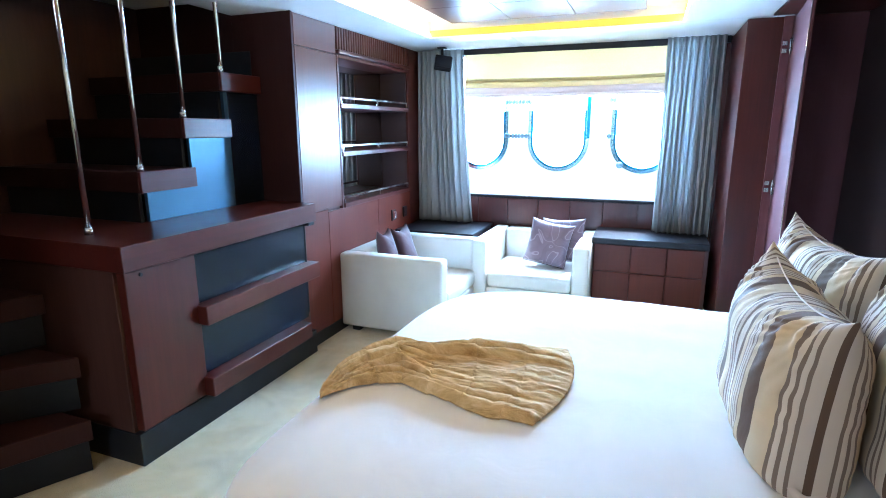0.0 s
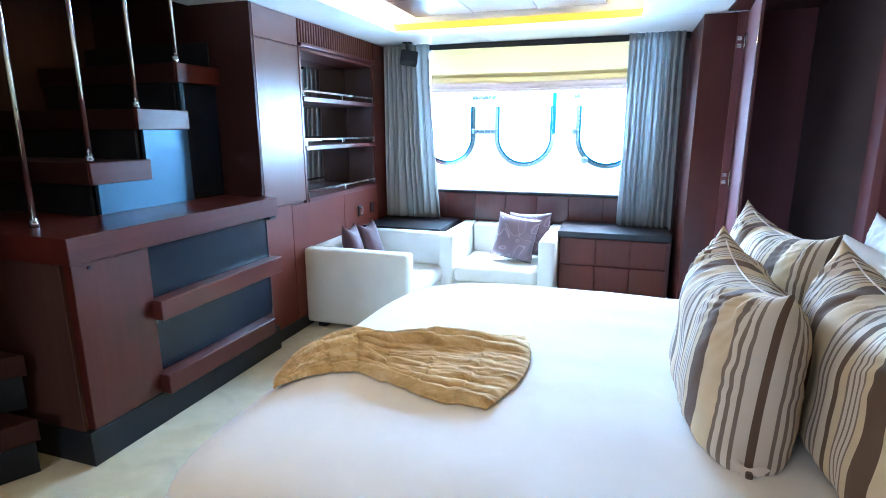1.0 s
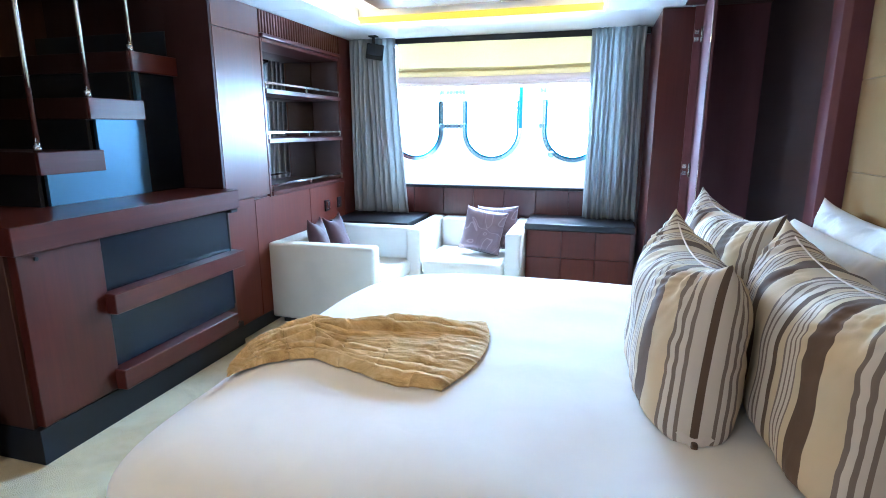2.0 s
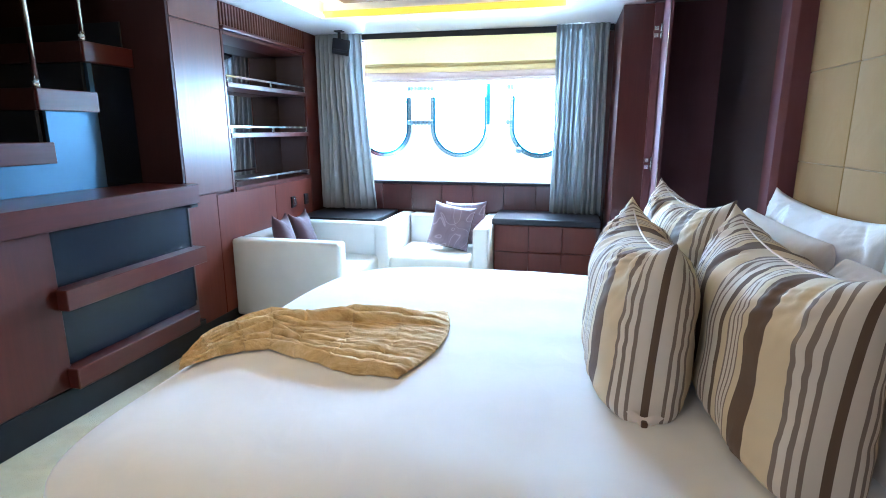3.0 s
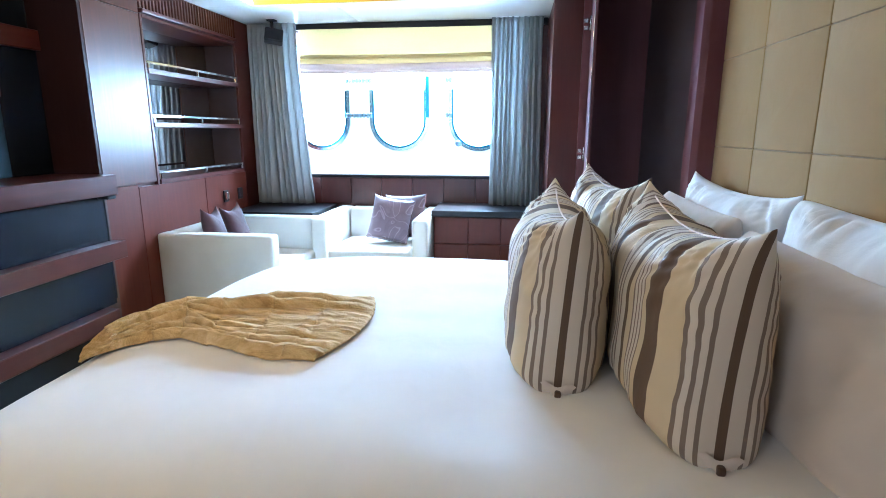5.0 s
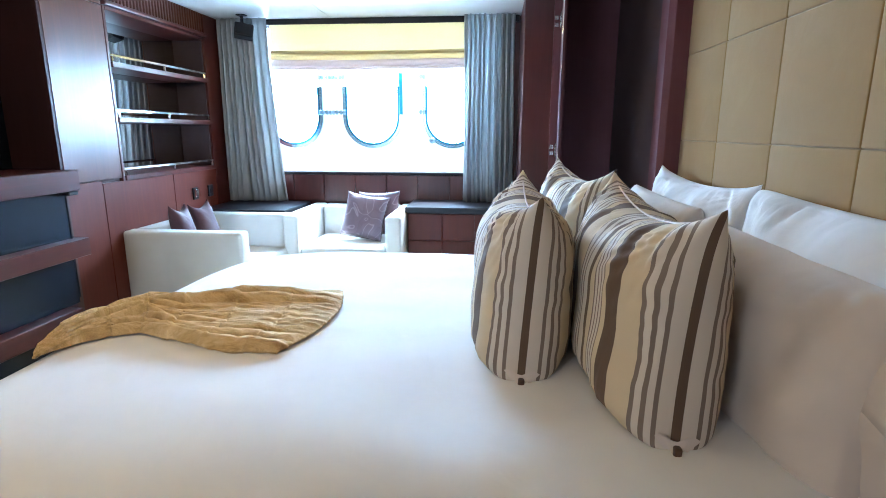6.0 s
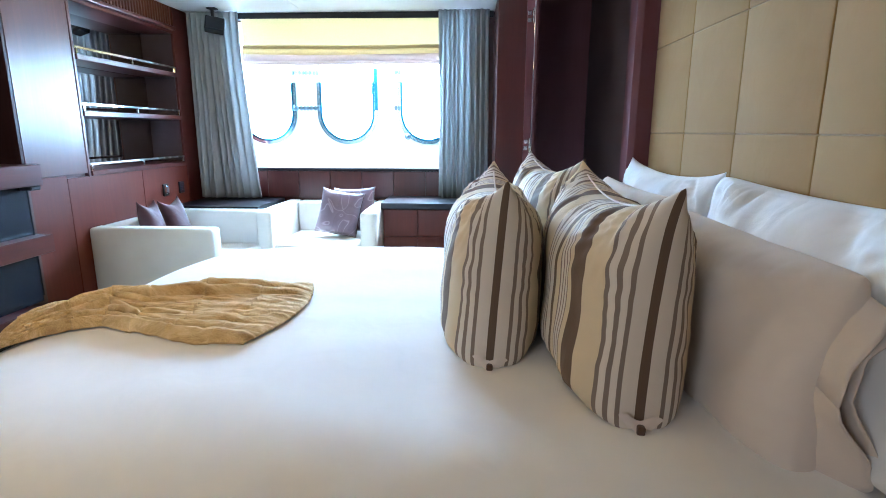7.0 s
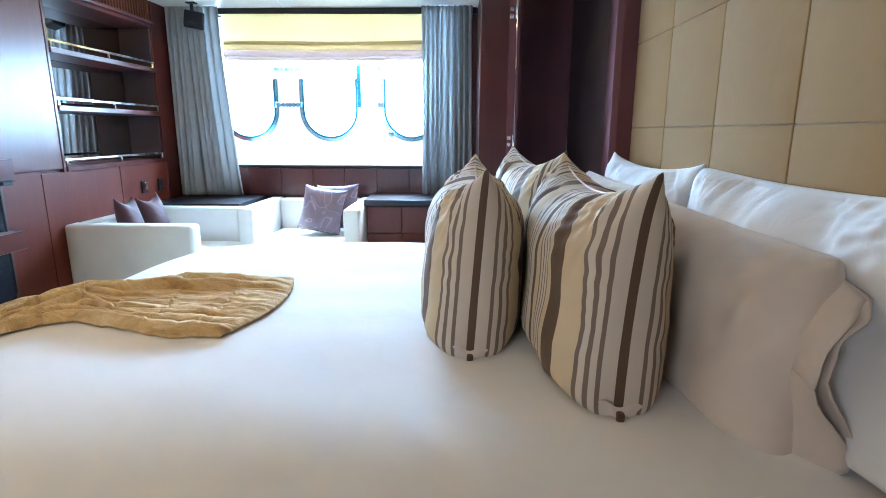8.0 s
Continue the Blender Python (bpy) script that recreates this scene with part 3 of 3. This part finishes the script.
# ---- sideboards ----
sb = thing("sideboard", (0.37, 3.95, 0), "mahogany chest of drawers with a black lacquered top", "sideboard")
part("body", box(-0.03, 0.762, 3.735, 4.175, 0.06, 0.548, 0.002), MAHOGANY, sb)
part("top", box(-0.045, 0.763, 3.70, 4.178, 0.550, 0.598, 0.005, 2), EBONY, sb, "black lacquered top")
part("plinth", box(-0.02, 0.755, 3.76, 4.17, 0, 0.06, 0.002), BLACK, sb)
for x0, x1 in ((-0.025, 0.238), (0.241, 0.487), (0.490, 0.735)):
    for z0, z1 in ((0.340, 0.545), (0.075, 0.336)):
        part("drawer", box(x0, x1, 3.718, 3.735, z0, z1, 0.002), SATINWOOD, sb)
st = thing("corner_table", (-1.28, 3.9, 0), "low black-topped corner cabinet between the armchairs", "cabinet")
part("body", box(-1.63, -0.97, 3.62, 4.175, 0.0, 0.545, 0.002), MAHOGANY, st)
part("top", box(-1.632, -0.95, 3.585, 4.178, 0.547, 0.575, 0.005, 2), EBONY, st, "black lacquered top")


# ---- armchairs ----
def armchair(label):
    """A boxy tub chair that faces its local -Y; width along X."""
    ch = thing("armchair", (0, 0, 0), label, "armchair", "club chairs")
    w, d, h = 0.44, 0.765, 0.562
    part("arm", box(-w, -w + 0.115, -d / 2, d / 2, 0.035, h, 0.022, 3), LEATHER, ch, smooth=True)
    part("arm", box(w - 0.115, w, -d / 2, d / 2, 0.035, h, 0.022, 3), LEATHER, ch, smooth=True)
    part("backrest", box(-w + 0.117, w - 0.117, d / 2 - 0.16, d / 2 - 0.003, 0.035, h - 0.002, 0.022, 3), LEATHER, ch, smooth=True)
    part("base", box(-w + 0.117, w - 0.117, -d / 2 + 0.012, d / 2 - 0.162, 0.035, 0.20, 0.012, 2), LEATHER, ch, smooth=True)
    part("seat_cushion", box(-w + 0.120, w - 0.120, -d / 2 + 0.004, d / 2 - 0.165, 0.202, 0.325, 0.035, 4), LEATHER, ch, smooth=True)
    for sx in (-1, 1):
        for sy in (-1, 1):
            part("foot", box(sx * 0.37 - 0.045, sx * 0.37 + 0.045, sy * 0.28 - 0.03, sy * 0.28 + 0.03, 0, 0.034, 0.004), BLACK, ch, "black block foot")
    return ch


chair = armchair("white leather tub armchair facing the bed from the wall")
chair.matrix_world = pose(-1.262, 3.155, 0, 0, 0, 90)
chair_two = copy_thing(chair, pose(-0.475, 3.815, 0))
tagged(chair_two, "white leather tub armchair in front of the window, sunlit")


# ---- cushions ----
def cushion_mesh(w, h, t, ear=0.06, wrinkle=0.010, seed=0.0, n=44, power=0.40, gather=0.0, side_ear=None, sit=9, taper=0.0, tipped=1.0):
    """A stuffed cushion in its local XZ plane, thick along Y, with pulled-in sides, pointed corners and gathers along its top seam."""
    b = bmesh.new()
    side_ear = ear if side_ear is None else side_ear
    uv = b.loops.layers.uv.new("cloth")
    dist = []
    for j in range(n + 1):
        v = math.sin((-1 + 2 * j / n) * math.pi / 2)
        full = (1 - abs(v) ** (sit if v < 0 else 3)) ** 0.42
        full = full + 0.25 * (1 - full)
        row = [0.0]
        for i in range(n):
            a, c = (math.sin((-1 + 2 * k / n) * math.pi / 2) for k in (i, i + 1))
            ya, yc = (t / 2 * full * max(0.0, 1 - q * q) ** (power * (1 + taper * v)) for q in (a, c))
            row.append(row[-1] + math.hypot(w / 2 * (c - a), yc - ya))
        dist.append(row)
    for side in (1, -1):
        g = []
        for i in range(n + 1):
            line = []
            for j in range(n + 1):
                u, v = math.sin((-1 + 2 * i / n) * math.pi / 2), math.sin((-1 + 2 * j / n) * math.pi / 2)
                x = w / 2 * u * (1 - side_ear * (1 - v * v))
                z = h / 2 * v * (1 - (ear * 1.5 if v > 0 else side_ear * 0.4) * (1 - u * u))
                tip = tipped * abs(u) ** 14 * max(v, 0.0) ** 8
                z += 0.3 * ear * h * tip
                x += 0.25 * ear * w * tip * (1 if u > 0 else -1)
                edge = max(0.0, (1 - u * u) * (1 - v * v))
                top = math.exp(-5 * (1 - v))
                wr = wrinkle * noise.noise((x * 7 + seed, z * 7, side * 2.0)) + 0.35 * wrinkle * noise.noise((x * 17 + seed, z * 13, side * 3.0))
                wr += gather * (top + 0.35 * math.exp(-7 * (1 + v))) * noise.noise((x * 42 + seed + 3 * noise.noise((x * 5, z * 6, seed)), z * 5, side * 5.0))
                crease = max(0.0, 1 - math.hypot(1 - abs(u), (1 - v) * 0.55) / 0.75)
                wr += 0.45 * gather * crease * (1 - crease) * noise.noise((math.atan2(1.02 - abs(u), 1.02 - v) * 9 + seed, side * 4.0, u * 2))
                wr += gather * 0.19 * math.exp(-5 * (1 - abs(u))) * noise.noise((x * 6 + seed, z * 30, side * 7.0))
                line.append(b.verts.new((x, side * max(0.0, t / 2 * max(0.0, 1 - u * u) ** (power * (1 + taper * v)) * (1 - abs(v) ** (sit if v < 0 else 3)) ** 0.42 + wr * min(1, edge * 8)), z)))
            g.append(line)
        for i in range(n):
            for j in range(n):
                q = ((i, j), (i + 1, j), (i + 1, j + 1), (i, j + 1))
                q = q[::-1] if side > 0 else q
                f = b.faces.new([g[k][m] for k, m in q])
                for loop, (k, m) in zip(f.loops, q):
                    loop[uv].uv = (dist[m][k], m / n)
    bmesh.ops.remove_doubles(b, verts=b.verts, dist=0.0006)
    return b


def cushion(name, m, size, material, label, category, group="", seam=None, top_only=False, **kw):
    ob = to_object(name, cushion_mesh(*size, **kw), material, True)
    ob.matrix_world = m
    tagged(ob, label, category, group)
    if seam:
        w, h, t = size
        e = kw.get("ear", 0.06)
        se = kw.get("side_ear", e)
        pts = []
        for k in range(49) if not top_only else range(25, 36):
            a = k / 48 * 4
            q, f = int(a) % 4, a - int(a)
            s = -1 + 2 * f
            u, v = ((s, -1), (1, s), (-s, 1), (-1, -s))[q]
            pts.append((w / 2 * u * (1 - se * (1 - v * v)) * 1.002, 0, h / 2 * v * (1 - (e * 1.5 if v > 0 else se * 0.4) * (1 - u * u)) * 1.002))
        BASE[ob] = Vector((0, 0, 0))
        part("piping", tube(pts, 0.0028 if top_only else 0.0035, 6), seam, ob, "", True)
        if top_only:
            part("zip_pull", box(-w / 2 - 0.020, -w / 2 + 0.004, -0.008, 0.007, -h / 2 + 0.004, -h / 2 + 0.024, 0.004, 2), ZIPBROWN, ob, "small brown zip pull")
            def flap(a, c):
                return (-w / 2 - 0.004 - 0.010 * math.sin(a * math.pi) * c, (a - 0.5) * 0.085 * (1 - 0.5 * c), -h / 2 + 0.010 + 0.026 * (1 - c) + 0.006 * math.sin(a * 9))
            part("corner_flap", sheet(12, 4, flap), PILLOW_BEIGE, ob, "folded cream corner beside the zip", True)
    return ob


# ---- bed ----
BC, BA, BB, BTOP = Vector((0.40, 1.37)), 1.08, 1.05, 0.585


def bed_k(x, y):
    """0 in the middle of the bed, 1 on its outline."""
    u, v = (x - BC.x) / BA, (y - BC.y) / BB
    n = (6 if v < 0 else 5) if u < 0 else 9
    return (abs(u) ** n + abs(v) ** n) ** (1 / n)


def bed_z(x, y):
    k = bed_k(x, y)
    z = BTOP - 0.075 * min(k, 1.0) ** 9 + 0.006 * noise.noise((x * 2.2, y * 2.2, 3.0)) + 0.003 * noise.noise((x * 7, y * 3, 5.0)) + 0.0060 * noise.noise((x * 1.4 + 0.6 * y, y * 6, 8.0)) * min(1.0, max(0.2, x + 0.6))
    return z if k < 1 else z - 1.6 * (k - 1)


bed = thing("bed", (0.40, 1.37, 0), "large bed with a rounded foot and a smooth white duvet", "bed")


def duvet():
    b = bmesh.new()
    n, rings = 160, [i / 26 for i in range(1, 24)] + [0.92, 0.95, 0.97, 0.985, 0.995, 1.0, 1.006, 1.008, 1.006]
    prev = None
    mid = b.verts.new((BC.x, BC.y, bed_z(BC.x, BC.y)))
    for r, k in enumerate(rings):
        cur = []
        for i in range(n):
            a = math.tau * i / n
            c, s = math.cos(a), math.sin(a)
            rr = k / bed_k(BC.x + c, BC.y + s)
            x, y = BC.x + c * rr, BC.y + s * rr
            if r < len(rings) - 3:
                z = bed_z(x, y)
            else:
                z = (0.47, 0.32, 0.16)[r - len(rings) + 3]
            cur.append(b.verts.new((x, y, z)))
        for i in range(n):
            j = (i + 1) % n
            if prev is None:
                b.faces.new((mid, cur[i], cur[j]))
            else:
                b.faces.new((prev[i], cur[i], cur[j], prev[j]))
        prev = cur
    return b


part("duvet", duvet(), SHEET, bed, "smooth white duvet", True)
outline = []
for i in range(64):
    a = math.tau * i / 64
    rr = 0.95 / bed_k(BC.x + math.cos(a), BC.y + math.sin(a))
    outline.append((BC.x + math.cos(a) * rr, BC.y + math.sin(a) * rr))
part("base", prism(outline, "z", 0.0, 0.30), DARKWOOD, bed, "dark wooden bed base")


# the throw's long ridges: place across it and height at even steps from its foot to its open end
RIDGES = [((0.06, 0.06, 0.07, 0.06, 0.06, 0.06), 0.055, (0.020, 0.030, 0.034, 0.032, 0.030, 0.018)),
          ((0.17, 0.17, 0.19, 0.15, 0.16, 0.16), 0.045, (0.020, 0.030, 0.036, 0.030, 0.020, 0.005)),
          ((0.27, 0.28, 0.30, 0.25, 0.26, 0.26), 0.042, (0.020, 0.034, 0.034, 0.028, 0.018, 0.004)),
          ((0.37, 0.38, 0.39, 0.34, 0.36, 0.36), 0.036, (0.020, 0.032, 0.034, 0.020, 0.008, 0.003)),
          ((0.47, 0.47, 0.47, 0.42, 0.44, 0.44), 0.034, (0.020, 0.036, 0.030, 0.014, 0.004, 0.002)),
          ((0.57, 0.57, 0.56, 0.51, 0.52, 0.52), 0.036, (0.020, 0.034, 0.030, 0.010, 0.003, 0.002)),
          ((0.67, 0.67, 0.66, 0.62, 0.62, 0.60), 0.038, (0.020, 0.040, 0.034, 0.018, 0.003, 0.002)),
          ((0.79, 0.79, 0.77, 0.75, 0.74, 0.70), 0.048, (0.020, 0.044, 0.044, 0.038, 0.036, 0.005)),
          ((0.92, 0.92, 0.91, 0.88, 0.86, 0.82), 0.055, (0.020, 0.046, 0.030, 0.034, 0.044, 0.006))]


def throw_at(u, v):
    """u along the throw from the foot to its open end, v from the near hem to the far hem."""
    def lerp(pts):
        f = u * (len(pts) - 1)
        i = min(int(f), len(pts) - 2)
        f -= i
        f = f * f * (3 - 2 * f)
        return [a + (b - a) * f for a, b in zip(pts[i], pts[i + 1])]
    near = lerp([(-0.622, 0.960), (-0.55, 1.035), (-0.465, 1.07), (-0.385, 1.085), (-0.28, 1.045), (-0.155, 1.005), (-0.03, 0.985), (0.07, 0.975)])
    far = lerp([(-0.632, 0.985), (-0.646, 1.09), (-0.646, 1.29), (-0.570, 1.405), (-0.42, 1.39), (-0.26, 1.47), (-0.09, 1.535), (0.085, 1.555)])
    x, y = near[0] + (far[0] - near[0]) * v, near[1] + (far[1] - near[1]) * v
    x += 0.06 * u * u * math.sin(v * math.pi)
    y += 0.009 * noise.noise((u * 7, 2.0 if v > 0.5 else 5.0, 1.0)) * (2 * v - 1) ** 2 + 0.006 * noise.noise((u * 24, v * 2, 4.0))
    edge = math.sqrt(max(0.0, min(1, v / 0.06, (1 - v) / 0.06, (1 - u) / 0.05, u / 0.04)))
    drift = 0.030 * noise.noise((u * 4.2, v * 2.5, 4)) + 0.012 * noise.noise((u * 11, v * 6, 8))
    fold = 0.0
    for line, wide, tall in RIDGES:
        f = u * (len(line) - 1)
        k = min(int(f), len(line) - 2)
        f = (f - k) ** 2 * (3 - 2 * (f - k))
        mid, size = line[k] + (line[k + 1] - line[k]) * f, tall[k] + (tall[k + 1] - tall[k]) * f
        q = (v + drift - mid) / wide
        size *= 0.75 + 0.7 * noise.noise((u * 5, mid * 23, 1.5))
        ridge = size * max(0.0, 1 - q * q) ** 0.55
        fold = max(fold, ridge)
    fold += 0.022 * math.sin(math.pi * min(1.0, v * 0.75)) ** 2 * (1 - 0.6 * u)
    calm = max(0.0, min(1.0, (u - 0.50) / 0.20)) * max(0.0, 1 - abs(v - 0.48) / 0.26)
    fold += 0.0035 * calm * math.sin(v * 95 + 5 * noise.noise((u * 2, v * 4, 1))) * (0.6 + noise.noise((u * 7, v * 9, 5)))
    for seam in (0.42, 0.56, 0.68, 0.80, 0.91):
        fold -= 0.006 * math.exp(-((u - seam - 0.02 * noise.noise((v * 6, seam * 9, 2))) / 0.006) ** 2) * max(0.0, 0.25 + noise.noise((v * 7, seam * 30, 3)))
    fold += 0.008 * noise.noise((u * 12, v * 9, 2)) + 0.0035 * noise.noise((u * 40, v * 34, 3))
    x += 0.004 * u ** 20 * noise.noise((v * 40, 1.0, 6.0))
    y -= 0.025
    lift = 0.008 * max(0.0, min(1.0, (bed_k(x, y) - 0.86) / 0.08))
    return (x, y, bed_z(x, y) + 0.006 + lift + 0.008 * edge + 0.9 * fold * edge * min(1.0, 0.35 + u / 0.2))


throw = to_object("throw_blanket", sheet(180, 190, throw_at), FUR, True)
tagged(throw, "rumpled tan plush throw spread over the foot of the bed", "blanket")
sol = throw.modifiers.new("thick", "SOLIDIFY")
sol.thickness, sol.offset = 0.008, -1

S = "striped cushions"
FULL = dict(ear=0.16, side_ear=0.05, gather=0.042, power=0.34, n=110, sit=13, taper=0.30)
cushion("striped_cushion", pose(0.718, 1.252, 0.790, 4, 0, 90), (0.775, 0.435, 0.28), STRIPES, "cream cushion with brown and grey stripes, standing in front", "cushion", S, PILLOW_BEIGE, True, seed=1.0, **FULL)
cushion("striped_cushion", pose(0.992, 1.004, 0.797, 4, 0, 90), (0.79, 0.447, 0.285), STRIPES, "cream cushion with brown and grey stripes, leaning on a pillow", "cushion", S, PILLOW_BEIGE, True, seed=4.0, **FULL)
cushion("striped_cushion", pose(0.955, 1.90, 0.800, 6, 0, 97), (0.76, 0.45, 0.25), STRIPES, "cream cushion with brown and grey stripes, on the far side", "cushion", S, PILLOW_BEIGE, True, seed=7.0, **FULL)
beige = cushion("pillow", pose(1.245, 0.915, 0.728, 9, 0, 90), (0.80, 0.375, 0.235), PILLOW_BEIGE, "pale beige pillow with an open hem, leaning on a white one", "pillow", "bed pillows", seed=2.0, ear=0.02, power=0.40, n=80, wrinkle=0.020, gather=0.020, tipped=-1.5)
cushion("pillow", pose(1.235, 1.80, 0.735, 12, 0, 90), (0.78, 0.40, 0.22), PILLOW_BEIGE, "pale beige pillow behind the far striped cushion", "pillow", "bed pillows", seed=3.0, ear=0.03, power=0.40, n=80, wrinkle=0.014, gather=0.012, tipped=0.0)
cushion("pillow", pose(1.375, 0.87, 0.785, 8, 0, 90), (0.92, 0.45, 0.20), PILLOW_WHITE, "white pillow standing against the headboard", "pillow", "bed pillows", seed=5.0, ear=0.045, wrinkle=0.024, gather=0.036, n=100, tipped=-1.5)
cushion("pillow", pose(1.375, 1.80, 0.780, 8, 0, 90), (0.92, 0.45, 0.18), PILLOW_WHITE, "white pillow standing against the headboard on the far side", "pillow", "bed pillows", seed=6.0, ear=0.09, wrinkle=0.024, gather=0.030, n=100)


def hem_at(u, v):
    """The loose open end of the pillow case: u round the opening, v outwards."""
    a = u * math.tau
    c, d = math.cos(a), math.sin(a)
    turn = a if a < math.pi else a - math.tau
    gape = math.exp(-(turn + 0.10) ** 2 / 0.22)
    reach = 0.128 + 0.008 * gape - 0.034 * max(0.0, d) ** 4 - 0.030 * max(0.0, -d) ** 4
    x = -0.325 - reach * v + 0.006 * v * noise.noise((c * 2, d * 3, 3.0))
    y = 0.010 * c + 0.006 * gape * v ** 1.5 + 0.016 * v * math.sin(4.2 * d + 0.6) + 0.010 * v * noise.noise((c, d * 4, 5.0))
    back = 0.100 * v * v * max(0.0, -d) + 0.030 * v * v * max(0.0, d)
    return (x, y - back, (0.172 - 0.006 * v) * (abs(d) ** 0.85) * (1 if d > 0 else -1) - 0.030 * v * v * max(0.0, d) ** 2 - 0.012 * gape * v)


hem = to_object("hem", sheet(64, 14, hem_at), PILLOW_BEIGE, True)
hem.parent = beige
hem.modifiers.new("thick", "SOLIDIFY").thickness = 0.003
tagged(hem, "loose open pillow case hem")

C = "chair cushions"
cushion("silk_cushion", pose(-0.38, 3.78, 0.512, -18, 7, -10), (0.345, 0.345, 0.13), MAUVE, "mauve silk cushion with silvery swirls on the sunlit armchair", "cushion", C, TAUPE, seed=1.5)
cushion("silk_cushion", pose(-0.29, 3.89, 0.522, -16, -3, -10), (0.345, 0.345, 0.12), MAUVE, "mauve silk cushion half hidden behind another", "cushion", C, TAUPE, seed=2.5)
cushion("silk_cushion", pose(-1.40, 2.99, 0.515, -14, 3, 95), (0.20, 0.34, 0.13), TAUPE, "taupe silk cushion in the armchair by the wall", "cushion", C, seed=3.5, ear=0.14)
cushion("silk_cushion", pose(-1.37, 3.21, 0.510, -16, -3, 84), (0.20, 0.34, 0.13), TAUPE, "mauve-brown silk cushion in the armchair by the wall", "cushion", C, seed=4.5, ear=0.14)

# ---- headboard ----
hb = thing("headboard", (1.53, 0.9, 0), "padded beige suede headboard wall with stitched squares", "headboard")
part("backing", box(1.507, 1.558, -0.65, 2.338, 0.30, 2.045, 0), SUEDE, hb)
ys = [2.337] + [1.918 - 0.428 * k for k in range(6)]
for y1, y0 in zip(ys, ys[1:]):
    for z0, z1 in ((0.72, 1.125), (1.125, 1.500), (1.500, 1.875), (1.875, 2.045)):
        part("padded_tile", box(1.496, 1.516, y0 + 0.0003, y1 - 0.0003, z0 + 0.0003, z1 - 0.0003, 0.006, 3), SUEDE, hb, smooth=True)

# ---- cabin door, open ----
door = thing("door_1", (1.06, 3.38, 0), "dark mahogany cabin door standing open", "door", "", "structure")
dm = pose(1.045, 3.435, 0, 0, 0, -95.6)
leaf = part("leaf", turned(box(0.004, 0.664, 0, 0.016, 0.01, 2.035, 0.003), dm), HAZEWOOD, door)
part("edge_strip", turned(box(0.6645, 0.668, -0.002, 0.003, 0.01, 2.035, 0.001), dm), CHROME, door, "bright metal edge strip")
for z in (1.04, 1.87):
    hinge = part("hinge", rod((1.040, 3.442, z - 0.045), (1.040, 3.442, z + 0.045), 0.007), STEEL, door, "four-leaved steel hinge", True)
    for dz in (-0.036, 0.008):
        part("hinge_leaf", box(1.003, 1.031, 3.476, 3.484, z + dz, z + dz + 0.028, 0.003, 2), STEEL, hinge)
        part("hinge_leaf", turned(box(0.03, 0.075, -0.006, -0.001, z + dz, z + dz + 0.028, 0.002, 2), dm), STEEL, hinge)
